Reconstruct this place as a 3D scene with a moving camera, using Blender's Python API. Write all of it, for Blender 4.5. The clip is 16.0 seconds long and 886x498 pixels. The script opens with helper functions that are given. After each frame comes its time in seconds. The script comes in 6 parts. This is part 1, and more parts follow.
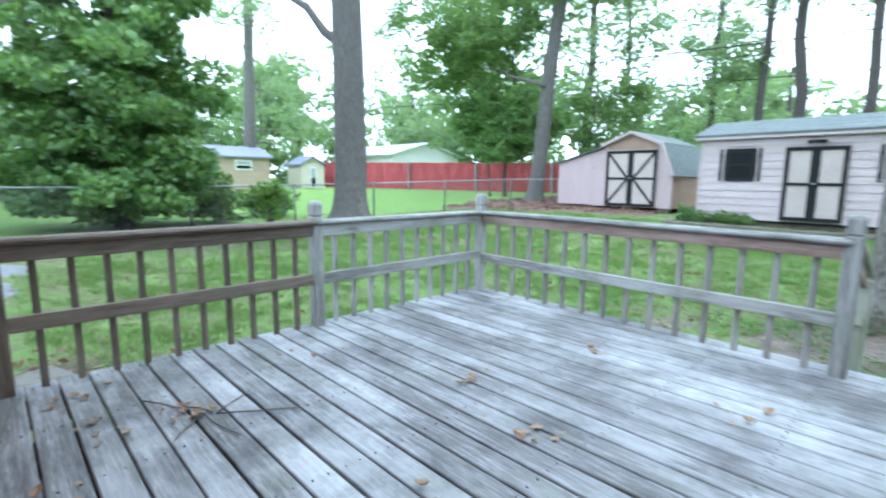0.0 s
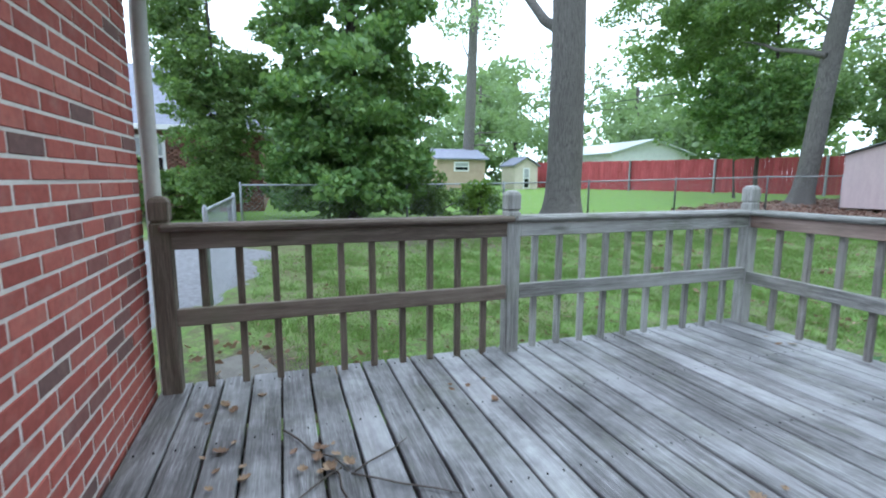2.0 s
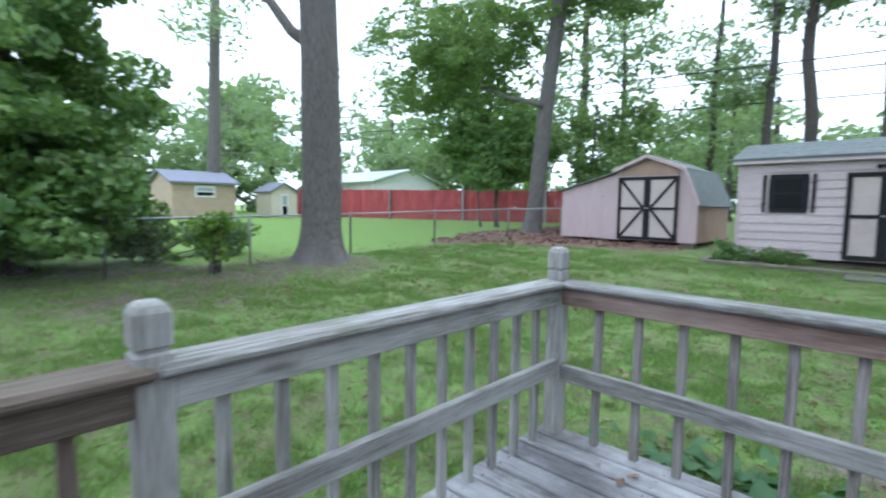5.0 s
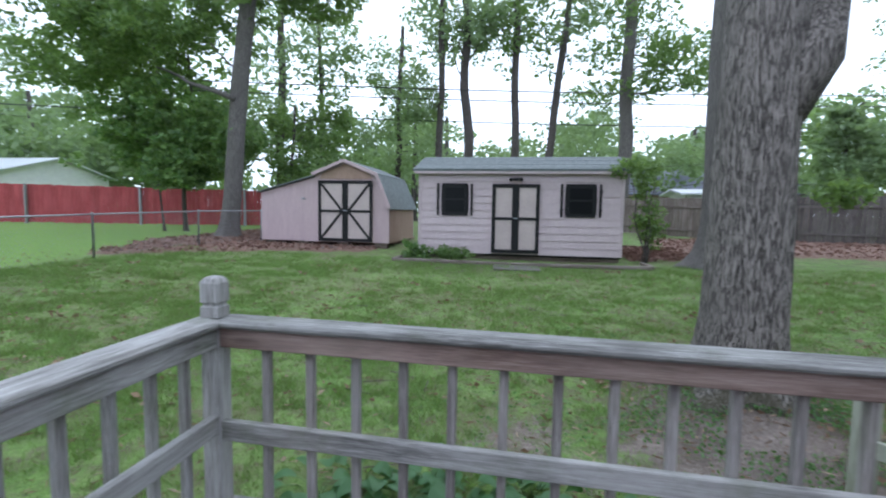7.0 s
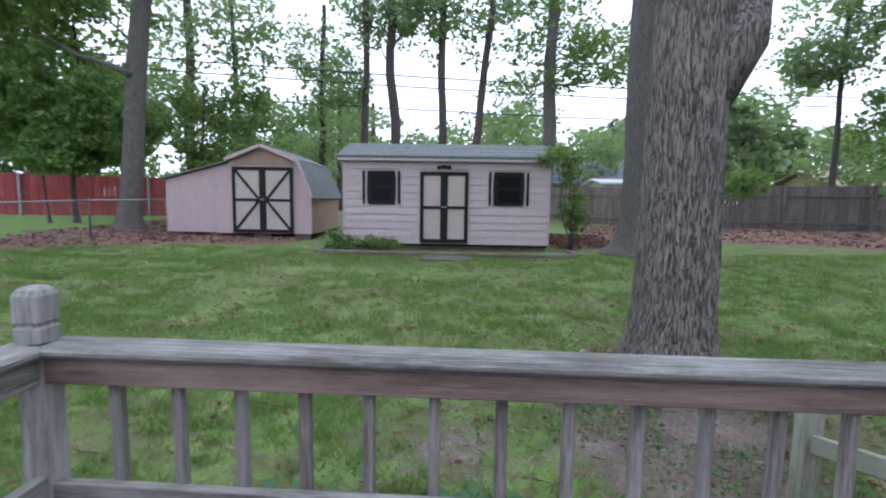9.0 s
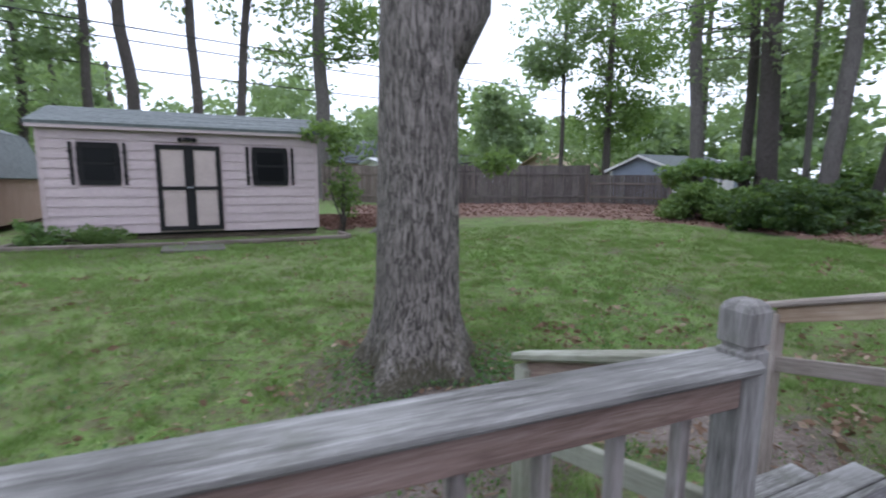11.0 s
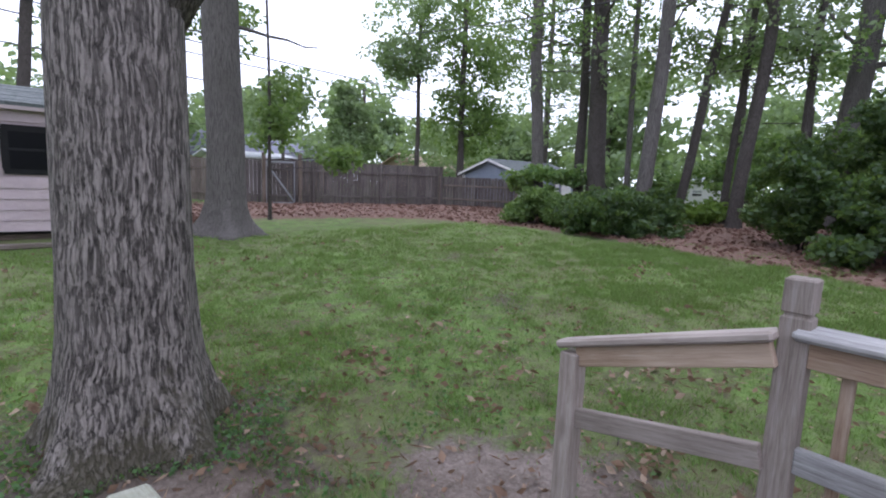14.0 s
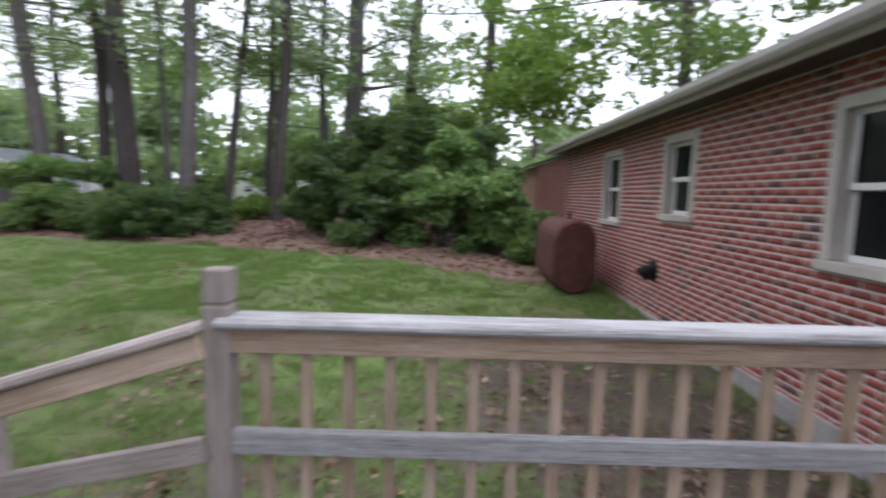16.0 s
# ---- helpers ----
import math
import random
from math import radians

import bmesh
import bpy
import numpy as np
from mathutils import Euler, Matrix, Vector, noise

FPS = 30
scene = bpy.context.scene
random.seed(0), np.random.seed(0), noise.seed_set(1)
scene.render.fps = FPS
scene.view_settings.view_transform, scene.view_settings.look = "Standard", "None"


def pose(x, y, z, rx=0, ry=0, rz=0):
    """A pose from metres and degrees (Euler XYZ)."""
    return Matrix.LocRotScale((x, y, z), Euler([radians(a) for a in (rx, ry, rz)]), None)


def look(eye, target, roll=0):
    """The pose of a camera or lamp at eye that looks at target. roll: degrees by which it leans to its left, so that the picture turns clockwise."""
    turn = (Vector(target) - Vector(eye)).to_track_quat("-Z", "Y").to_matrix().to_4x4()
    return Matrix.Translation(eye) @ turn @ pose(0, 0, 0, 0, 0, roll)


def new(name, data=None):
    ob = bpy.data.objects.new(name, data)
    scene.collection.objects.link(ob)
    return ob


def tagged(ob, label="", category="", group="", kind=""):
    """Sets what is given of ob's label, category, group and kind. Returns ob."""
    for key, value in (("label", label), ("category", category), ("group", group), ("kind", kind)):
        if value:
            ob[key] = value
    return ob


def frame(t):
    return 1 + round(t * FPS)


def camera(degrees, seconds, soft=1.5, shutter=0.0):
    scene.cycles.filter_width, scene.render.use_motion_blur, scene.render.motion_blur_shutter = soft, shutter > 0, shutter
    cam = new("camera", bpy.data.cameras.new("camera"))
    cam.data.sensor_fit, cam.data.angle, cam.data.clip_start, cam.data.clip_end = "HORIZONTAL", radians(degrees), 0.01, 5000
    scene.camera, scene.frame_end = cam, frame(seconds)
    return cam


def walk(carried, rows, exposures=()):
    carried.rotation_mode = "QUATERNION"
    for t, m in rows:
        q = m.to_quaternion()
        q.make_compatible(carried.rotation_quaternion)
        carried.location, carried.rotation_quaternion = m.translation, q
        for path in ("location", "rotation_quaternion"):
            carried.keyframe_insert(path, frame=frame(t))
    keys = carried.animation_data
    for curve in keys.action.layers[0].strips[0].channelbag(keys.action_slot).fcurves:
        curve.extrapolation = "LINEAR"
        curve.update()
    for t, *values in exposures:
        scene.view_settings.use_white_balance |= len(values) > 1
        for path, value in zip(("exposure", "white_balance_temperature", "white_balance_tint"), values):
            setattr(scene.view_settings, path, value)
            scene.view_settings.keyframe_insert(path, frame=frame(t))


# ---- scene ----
cam = camera(86.0, 16.0, soft=2.0, shutter=0.5)
# seconds, eye, point looked at, roll
PATH = [
    (0, (3.443, 0.12, 1.201), (2.014, 1.488, 0.908), 0.5),
    (0.5, (3.313, 0.293, 1.192), (1.659, 1.388, 0.938), 1.3),
    (1, (3.083, 0.541, 1.141), (1.277, 1.367, 0.899), 1.3),
    (1.5, (2.886, 0.617, 1.112), (1.028, 1.309, 0.847), 0.9),
    (2, (2.648, 0.663, 1.081), (0.772, 1.294, 0.793), 0.1),
    (2.5, (2.43, 0.777, 1.092), (0.548, 1.387, 0.799), -0.1),
    (3, (2.252, 0.982, 1.16), (0.364, 1.57, 0.86), 0.1),
    (3.2, (2.162, 1.006, 1.181), (0.287, 1.635, 0.883), 0.3),
    (5.3, (1.225, 1.786, 1.261), (-0.001, 3.357, 1.092), 1.0),
    (5.5, (1.185, 1.86, 1.264), (0.067, 3.51, 1.098), 1.3),
    (6, (1.189, 2.072, 1.276), (0.371, 3.89, 1.117), 0.3),
    (6.5, (1.181, 2.136, 1.3), (0.651, 4.058, 1.142), 0.6),
    (7, (1.334, 2.1, 1.349), (1.005, 4.066, 1.185), 0.9),
    (7.5, (1.398, 2.091, 1.348), (1.178, 4.072, 1.185), 0.9),
    (8, (1.318, 2.216, 1.34), (1.142, 4.2, 1.167), 0.9),
    (8.2, (1.311, 2.277, 1.339), (1.146, 4.262, 1.16), 0.8),
    (10.3, (1.475, 2.873, 1.299), (1.958, 4.797, 1.042), 0.9),
    (10.5, (1.583, 2.925, 1.294), (2.17, 4.819, 1.029), 0.7),
    (11, (1.921, 3.089, 1.297), (2.73, 4.897, 1.019), 0.3),
    (11.5, (2.183, 3.213, 1.321), (3.163, 4.935, 1.042), 0.6),
    (12, (2.451, 3.354, 1.298), (3.574, 4.986, 1.028), 0.8),
    (12.5, (2.762, 3.386, 1.288), (3.958, 4.969, 1.035), 1.0),
    (13, (2.872, 3.513, 1.279), (4.191, 4.995, 1.028), 3.0),
    (13.5, (2.989, 3.592, 1.29), (4.315, 5.068, 1.034), 2.6),
    (14, (2.994, 3.565, 1.292), (4.272, 5.081, 1.025), 2.1),
    (14.5, (3.029, 3.569, 1.288), (4.414, 4.987, 1.021), 2.3),
    (15, (3.094, 3.51, 1.288), (4.767, 4.576, 1.031), 3.0),
    (15.5, (3.174, 3.372, 1.302), (5.072, 3.95, 1.055), 2.9),
    (16, (3.298, 3.181, 1.302), (5.285, 3.206, 1.072), 1.3),
]
walk(cam, [(t, look(eye, target, roll)) for t, eye, target, roll in PATH],
     [(0.0, 0.97, 5450, -1), (0.5, 0.85, 5520, 1), (1.5, 0.55, 5660, 3), (3.0, 0.36, 5720, 4), (6.0, 0.2, 5780, 8), (8.0, -0.13, 5850, 14), (10.5, -0.1, 6020, 17), (13.5, -0.08, 6090, 22), (15.0, -0.08, 6120, 24), (16.0, 0.08, 6400, 21)])

# ---- light ----
world = bpy.data.worlds.new("world")
scene.world = world
world.use_nodes = True
_n, _l = world.node_tree.nodes, world.node_tree.links
_sky = _n.new("ShaderNodeTexSky")
_sky.sky_type, _sky.sun_disc = "NISHITA", False
_sky.sun_elevation, _sky.sun_rotation = radians(58), radians(200)
_sky.air_density, _sky.dust_density = 1.5, 4.0
_mix = _n.new("ShaderNodeMixRGB")
_mix.inputs[0].default_value = 0.85
_mix.inputs[2].default_value = (21, 22.6, 25.5, 1)
_l.new(_sky.outputs[0], _mix.inputs[1])
_bg = _n["Background"]
_l.new(_mix.outputs[0], _bg.inputs[0])
_bg.inputs[1].default_value = 0.1
sun = new("sun", bpy.data.lights.new("sun", "SUN"))
sun.data.energy, sun.data.angle, sun.data.color = 0.9, radians(25), (1.0, 0.97, 0.92)
sun.matrix_basis = pose(0, 0, 30, 32, 0, 160)


# ---- materials ----
def material(name, rough=0.8, metal=0.0):
    m = bpy.data.materials.new(name)
    m.use_nodes = True
    b = m.node_tree.nodes["Principled BSDF"]
    b.inputs["Roughness"].default_value, b.inputs["Metallic"].default_value = rough, metal
    return m, m.node_tree.nodes, m.node_tree.links, b


def noise_node(N, L, vec, scale, detail=4.0, rough=0.6, stretch=None):
    if stretch:
        mp = N.new("ShaderNodeMapping")
        mp.inputs["Scale"].default_value = stretch
        L.new(vec, mp.inputs[0])
        vec = mp.outputs[0]
    t = N.new("ShaderNodeTexNoise")
    t.inputs["Scale"].default_value, t.inputs["Detail"].default_value, t.inputs["Roughness"].default_value = scale, detail, rough
    L.new(vec, t.inputs["Vector"])
    return t.outputs[0]


def ramp(N, L, fac, stops):
    r = N.new("ShaderNodeValToRGB")
    while len(r.color_ramp.elements) < len(stops):
        r.color_ramp.elements.new(0.5)
    for e, (p, c) in zip(r.color_ramp.elements, stops):
        e.position, e.color = p, (*c, 1)
    L.new(fac, r.inputs[0])
    return r.outputs[0]


def mixc(N, L, fac, a, b, mode="MIX"):
    m = N.new("ShaderNodeMixRGB")
    m.blend_type = mode
    for s, v in ((0, fac), (1, a), (2, b)):
        if isinstance(v, (int, float)):
            m.inputs[s].default_value = v
        elif isinstance(v, tuple):
            m.inputs[s].default_value = (*v, 1)
        else:
            L.new(v, m.inputs[s])
    return m.outputs[0]


def scaled(N, L, v, k, add=0.0):
    m = N.new("ShaderNodeMath")
    m.operation = "MULTIPLY_ADD"
    L.new(v, m.inputs[0])
    m.inputs[1].default_value, m.inputs[2].default_value = k, add
    return m.outputs[0]


def bump(N, L, b, height, strength, distance):
    u = N.new("ShaderNodeBump")
    u.inputs["Strength"].default_value, u.inputs["Distance"].default_value = strength, distance
    L.new(height, u.inputs["Height"])
    L.new(u.outputs[0], b.inputs["Normal"])


def own_space(N, L):
    """Object coordinates shifted by a random amount for each object."""
    c, o = N.new("ShaderNodeTexCoord"), N.new("ShaderNodeObjectInfo")
    s = N.new("ShaderNodeVectorMath")
    s.operation = "MULTIPLY_ADD"
    cb = N.new("ShaderNodeCombineXYZ")
    for i in range(3):
        L.new(o.outputs["Random"], cb.inputs[i])
    L.new(cb.outputs[0], s.inputs[0])
    s.inputs[1].default_value = (31.7, 17.3, 23.9)
    L.new(c.outputs["Object"], s.inputs[2])
    return s.outputs[0], o.outputs["Random"]


def wood(name, dark, mid, light, tinge=0.0, mosscol=(0.10, 0.13, 0.05), rough=0.85, stain=(0.16, 0.13, 0.11), stainamt=0.35, bleach=None):
    m, N, L, b = material(name, rough)
    v, rnd = own_space(N, L)
    grain = noise_node(N, L, v, 1.0, 6, 0.7, (3.0, 55, 55))
    fine = noise_node(N, L, v, 1.0, 3, 0.6, (14, 260, 260))
    g = mixc(N, L, 0.35, grain, fine)
    col = ramp(N, L, g, [(0.36, dark), (0.5, mid), (0.64, light)])
    blot = noise_node(N, L, v, 2.2, 5, 0.65)
    col = mixc(N, L, scaled(N, L, ramp(N, L, blot, [(0.45, (0, 0, 0)), (0.68, (1, 1, 1))]), stainamt), col, stain)
    mp = N.new("ShaderNodeMapping")
    mp.inputs["Scale"].default_value = (1.7, 8, 8)
    L.new(v, mp.inputs[0])
    kn = N.new("ShaderNodeTexVoronoi")
    kn.inputs["Scale"].default_value = 1.0
    L.new(mp.outputs[0], kn.inputs["Vector"])
    knot = ramp(N, L, kn.outputs["Distance"], [(0.05, (1, 1, 1)), (0.15, (0, 0, 0))])
    wash = ramp(N, L, noise_node(N, L, v, 0.9, 4, 0.6, (0.8, 2.5, 2.5)), [(0.48, (0, 0, 0)), (0.62, (1, 1, 1))])
    col = mixc(N, L, scaled(N, L, wash, 0.45), col, tuple(min(0.62, c * 1.25) for c in light))
    col = mixc(N, L, scaled(N, L, knot, 0.6), col, tuple(c * 0.75 for c in dark))
    if bleach:
        pos = N.new("ShaderNodeNewGeometry").outputs["Position"]
        worn = ramp(N, L, noise_node(N, L, pos, 0.75, 6, 0.7, (0.7, 1.0, 1.0)), [(0.47, (0, 0, 0)), (0.6, (1, 1, 1))])
        col = mixc(N, L, scaled(N, L, worn, 0.62), col, mixc(N, L, 0.35, bleach, g))
        damp = ramp(N, L, noise_node(N, L, pos, 1.6, 6, 0.7), [(0.47, (0, 0, 0)), (0.66, (1, 1, 1))])
        col = mixc(N, L, scaled(N, L, damp, 0.7), col, dark)
    if tinge:
        ms = ramp(N, L, noise_node(N, L, v, 3.0, 6, 0.7), [(0.52, (0, 0, 0)), (0.66, (1, 1, 1))])
        col = mixc(N, L, scaled(N, L, ms, tinge), col, mosscol)
    tone = N.new("ShaderNodeHueSaturation")
    L.new(scaled(N, L, rnd, 0.24, 0.86), tone.inputs["Value"])
    L.new(col, tone.inputs["Color"])
    L.new(tone.outputs[0], b.inputs["Base Color"])
    bump(N, L, b, g, 0.55, 0.004)
    return m


def mottled(name, a, c, scale=6.0, rough=0.8, bumpy=0.3, dist=0.004, stretch=None, d=None, metal=0.0):
    m, N, L, b = material(name, rough, metal)
    v, rnd = own_space(N, L)
    n1 = noise_node(N, L, v, scale, 6, 0.65, stretch)
    n2 = noise_node(N, L, v, scale * 7, 4, 0.6, stretch)
    g = mixc(N, L, 0.4, n1, n2)
    stops = [(0.36, a), (0.64, c)] if d is None else [(0.34, a), (0.5, c), (0.66, d)]
    L.new(ramp(N, L, g, stops), b.inputs["Base Color"])
    bump(N, L, b, g, bumpy, dist)
    return m


def leafy(name, dark, mid, light, rough=0.55, glow=(0.26, 0.40, 0.06), thin=0.42):
    m, N, L, b = material(name, rough)
    geo = N.new("ShaderNodeNewGeometry")
    c = N.new("ShaderNodeTexCoord")
    big = noise_node(N, L, c.outputs["Object"], 0.55, 3, 0.6)
    f = mixc(N, L, 0.45, geo.outputs["Random Per Island"], big)
    col = ramp(N, L, f, [(0.2, dark), (0.5, mid), (0.82, light)])
    L.new(col, b.inputs["Base Color"])
    tr = N.new("ShaderNodeBsdfTranslucent")
    L.new(mixc(N, L, 0.6, col, glow), tr.inputs[0])
    mx = N.new("ShaderNodeMixShader")
    mx.inputs[0].default_value = thin
    L.new(b.outputs[0], mx.inputs[1])
    L.new(tr.outputs[0], mx.inputs[2])
    L.new(mx.outputs[0], N["Material Output"].inputs[0])
    return m


DECKWOOD = wood("weathered_deck_board", (0.045, 0.042, 0.042), (0.145, 0.138, 0.142), (0.34, 0.335, 0.35), 0.25, (0.14, 0.15, 0.09), rough=0.62, stain=(0.08, 0.072, 0.068), bleach=(0.44, 0.44, 0.46))
GREYWOOD = wood("weathered_rail_wood", (0.085, 0.081, 0.075), (0.25, 0.244, 0.232), (0.42, 0.415, 0.40), 0.3)
CAPWOOD = wood("bleached_cap_wood", (0.075, 0.073, 0.064), (0.20, 0.197, 0.185), (0.40, 0.40, 0.385), 0.5, (0.12, 0.125, 0.085), stain=(0.09, 0.085, 0.075), stainamt=0.6)
PALECAP = wood("silvered_cap_wood", (0.16, 0.155, 0.15), (0.33, 0.33, 0.325), (0.48, 0.48, 0.475), 0.1)
DARKCAP = wood("blackened_cap_wood", (0.05, 0.048, 0.043), (0.155, 0.152, 0.142), (0.34, 0.34, 0.325), 0.5, (0.09, 0.095, 0.06), stain=(0.05, 0.048, 0.042), stainamt=0.75)
DARKWOOD = wood("dark_brown_wood", (0.055, 0.04, 0.032), (0.12, 0.09, 0.07), (0.21, 0.17, 0.14), 0.2)
REDWOOD = wood("sheltered_reddish_wood", (0.13, 0.085, 0.07), (0.25, 0.17, 0.14), (0.36, 0.28, 0.245), 0.1)
TANWOOD = wood("newer_tan_wood", (0.21, 0.13, 0.08), (0.36, 0.26, 0.18), (0.46, 0.375, 0.295), 0.05, stain=(0.20, 0.13, 0.10))
LILACWOOD = wood("greyed_post_wood", (0.20, 0.165, 0.14), (0.32, 0.275, 0.24), (0.43, 0.385, 0.35), 0.05)
GREENWOOD = wood("mossy_green_wood", (0.15, 0.15, 0.11), (0.28, 0.285, 0.22), (0.40, 0.41, 0.34), 0.3)
MAUVEWOOD = wood("mauve_grey_baluster_wood", (0.085, 0.073, 0.066), (0.215, 0.196, 0.183), (0.37, 0.35, 0.335), 0.2)
FENCEWOOD = wood("old_privacy_fence_wood", (0.05, 0.042, 0.04), (0.10, 0.086, 0.082), (0.17, 0.15, 0.145), 0.15)
REDFENCE = wood("red_stained_fence_wood", (0.24, 0.035, 0.04), (0.36, 0.06, 0.07), (0.44, 0.10, 0.11), 0.0, stain=(0.30, 0.05, 0.05), stainamt=0.3)
TIMBER = wood("landscape_timber", (0.08, 0.06, 0.05), (0.16, 0.13, 0.11), (0.26, 0.22, 0.2), 0.2)
SHEDSIDING = mottled("dusty_pink_siding", (0.44, 0.358, 0.365), (0.525, 0.436, 0.44), 1.5, 0.55, 0.08)
BARNPANEL = mottled("mauve_painted_panel", (0.42, 0.325, 0.33), (0.50, 0.39, 0.395), 2.0, 0.7, 0.15, stretch=(3, 3, 0.6))
DOORPANEL = mottled("beige_door_panel", (0.43, 0.355, 0.335), (0.51, 0.43, 0.40), 2.5, 0.6, 0.05)
BARNSIDE = mottled("tan_barn_panel", (0.30, 0.20, 0.15), (0.40, 0.28, 0.22), 2.5, 0.75, 0.15, stretch=(2, 2, 0.5))
BLACKTRIM = mottled("black_painted_trim", (0.006, 0.006, 0.007), (0.013, 0.013, 0.014), 5, 0.9, 0.1)
SHINGLE = mottled("grey_green_shingle", (0.075, 0.09, 0.088), (0.14, 0.16, 0.16), 9, 0.95, 0.5, 0.006, d=(0.21, 0.235, 0.235))
DARKSHINGLE = mottled("dark_roof_shingle", (0.022, 0.022, 0.027), (0.055, 0.055, 0.064), 9, 1.0, 0.5, 0.006)
BLUESHINGLE = mottled("slate_blue_shingle", (0.15, 0.16, 0.21), (0.24, 0.25, 0.31), 7, 0.9, 0.4, 0.006)
TRIMPAINT = mottled("greige_trim_paint", (0.42, 0.39, 0.35), (0.52, 0.49, 0.45), 3, 0.55, 0.08)
WHITEPAINT = mottled("white_paint", (0.68, 0.68, 0.68), (0.80, 0.80, 0.80), 3, 0.5, 0.05)
ALUMINIUM = mottled("painted_aluminium", (0.40, 0.385, 0.36), (0.50, 0.485, 0.46), 4, 0.45, 0.05)
SOFFIT = mottled("brown_soffit_paint", (0.05, 0.04, 0.035), (0.09, 0.07, 0.06), 3, 0.7, 0.1)
MORTAR = mottled("grey_mortar", (0.46, 0.42, 0.40), (0.64, 0.60, 0.57), 30, 0.95, 0.4, 0.002)
CONCRETE = mottled("stained_concrete", (0.22, 0.21, 0.20), (0.38, 0.37, 0.36), 4, 0.9, 0.3)
SLAB = mottled("weathered_grey_slab", (0.085, 0.08, 0.07), (0.17, 0.16, 0.142), 12, 0.95, 0.5)
ASPHALT = mottled("pale_worn_asphalt", (0.12, 0.12, 0.13), (0.23, 0.23, 0.25), 12, 0.95, 0.5)
RUST = mottled("rusted_steel", (0.045, 0.016, 0.012), (0.12, 0.04, 0.028), 6, 0.85, 0.4)
STEEL = mottled("galvanised_steel", (0.26, 0.28, 0.30), (0.40, 0.42, 0.44), 8, 0.5, 0.1, metal=0.6)
CABLE = mottled("black_cable", (0.015, 0.015, 0.016), (0.03, 0.03, 0.032), 8, 0.6, 0.05)
STICK = mottled("dead_twig", (0.05, 0.04, 0.035), (0.12, 0.10, 0.085), 12, 0.9, 0.3)
MULCH = mottled("red_brown_mulch", (0.085, 0.046, 0.035), (0.185, 0.112, 0.085), 14, 0.95, 0.9, 0.03, d=(0.28, 0.19, 0.15))
SIDINGBLUE = mottled("blue_grey_siding", (0.22, 0.26, 0.33), (0.28, 0.32, 0.40), 2, 0.6, 0.05)
TANWALL = mottled("tan_stucco", (0.36, 0.27, 0.20), (0.44, 0.34, 0.26), 3, 0.8, 0.2)
CREAM = mottled("cream_siding", (0.52, 0.47, 0.38), (0.62, 0.56, 0.47), 3, 0.7, 0.1)
METALROOF = mottled("pale_metal_roof", (0.55, 0.58, 0.62), (0.66, 0.69, 0.72), 2, 0.4, 0.05)
ORANGE = mottled("orange_tarp", (0.50, 0.16, 0.05), (0.60, 0.22, 0.08), 3, 0.6, 0.1)
LEAF = leafy("oak_leaves", (0.06, 0.11, 0.035), (0.125, 0.215, 0.068), (0.21, 0.31, 0.105))
LEAFDARK = leafy("dark_evergreen_leaves", (0.05, 0.115, 0.04), (0.13, 0.245, 0.08), (0.25, 0.38, 0.13), 0.35)
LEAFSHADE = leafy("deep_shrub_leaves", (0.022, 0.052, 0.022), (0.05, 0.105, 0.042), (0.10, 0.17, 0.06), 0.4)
# Haze of distance is put into these paler, greyer leaf greens.
LEAFHAZE = leafy("haze_pale_leaves", (0.16, 0.23, 0.13), (0.24, 0.33, 0.19), (0.33, 0.42, 0.25), thin=0.5)
LEAFBRIGHT = leafy("bright_new_leaves", (0.06, 0.12, 0.02), (0.13, 0.24, 0.04), (0.24, 0.36, 0.08))
LEAFHOSTA = leafy("blue_green_leaves", (0.04, 0.11, 0.04), (0.075, 0.18, 0.068), (0.13, 0.26, 0.10))
LEAFPINK = leafy("pink_blossom", (0.25, 0.10, 0.10), (0.36, 0.17, 0.17), (0.42, 0.24, 0.22))
BLADE = leafy("grass_blades", (0.13, 0.125, 0.058), (0.108, 0.222, 0.045), (0.235, 0.375, 0.112), thin=0.35)
DRYLEAF = leafy("dry_fallen_leaves", (0.13, 0.075, 0.045), (0.25, 0.16, 0.105), (0.40, 0.31, 0.23), 0.8, (0.30, 0.20, 0.12), 0.15)
CHIP = leafy("bark_chips", (0.10, 0.05, 0.035), (0.21, 0.12, 0.09), (0.34, 0.22, 0.18), 0.9, (0.2, 0.12, 0.09), 0.05)


def brick_material(name, tones):
    m, N, L, b = material(name, 0.9)
    v, rnd = own_space(N, L)
    geo = N.new("ShaderNodeNewGeometry")
    add = N.new("ShaderNodeMath")
    add.operation = "ADD"
    L.new(rnd, add.inputs[0])
    L.new(geo.outputs["Random Per Island"], add.inputs[1])
    fr = N.new("ShaderNodeMath")
    fr.operation = "FRACT"
    L.new(add.outputs[0], fr.inputs[0])
    col = ramp(N, L, fr.outputs[0], tones)
    n = noise_node(N, L, v, 40, 5, 0.7)
    n2 = noise_node(N, L, v, 9, 4, 0.6)
    col = mixc(N, L, 0.5, col, ramp(N, L, n, [(0.3, (0.45, 0.4, 0.4)), (0.7, (1.15, 1.1, 1.05))]), "MULTIPLY")
    col = mixc(N, L, scaled(N, L, ramp(N, L, n2, [(0.5, (0, 0, 0)), (0.75, (1, 1, 1))]), 0.3), col, (0.36, 0.24, 0.21))
    L.new(col, b.inputs["Base Color"])
    bump(N, L, b, n, 0.5, 0.003)
    return m


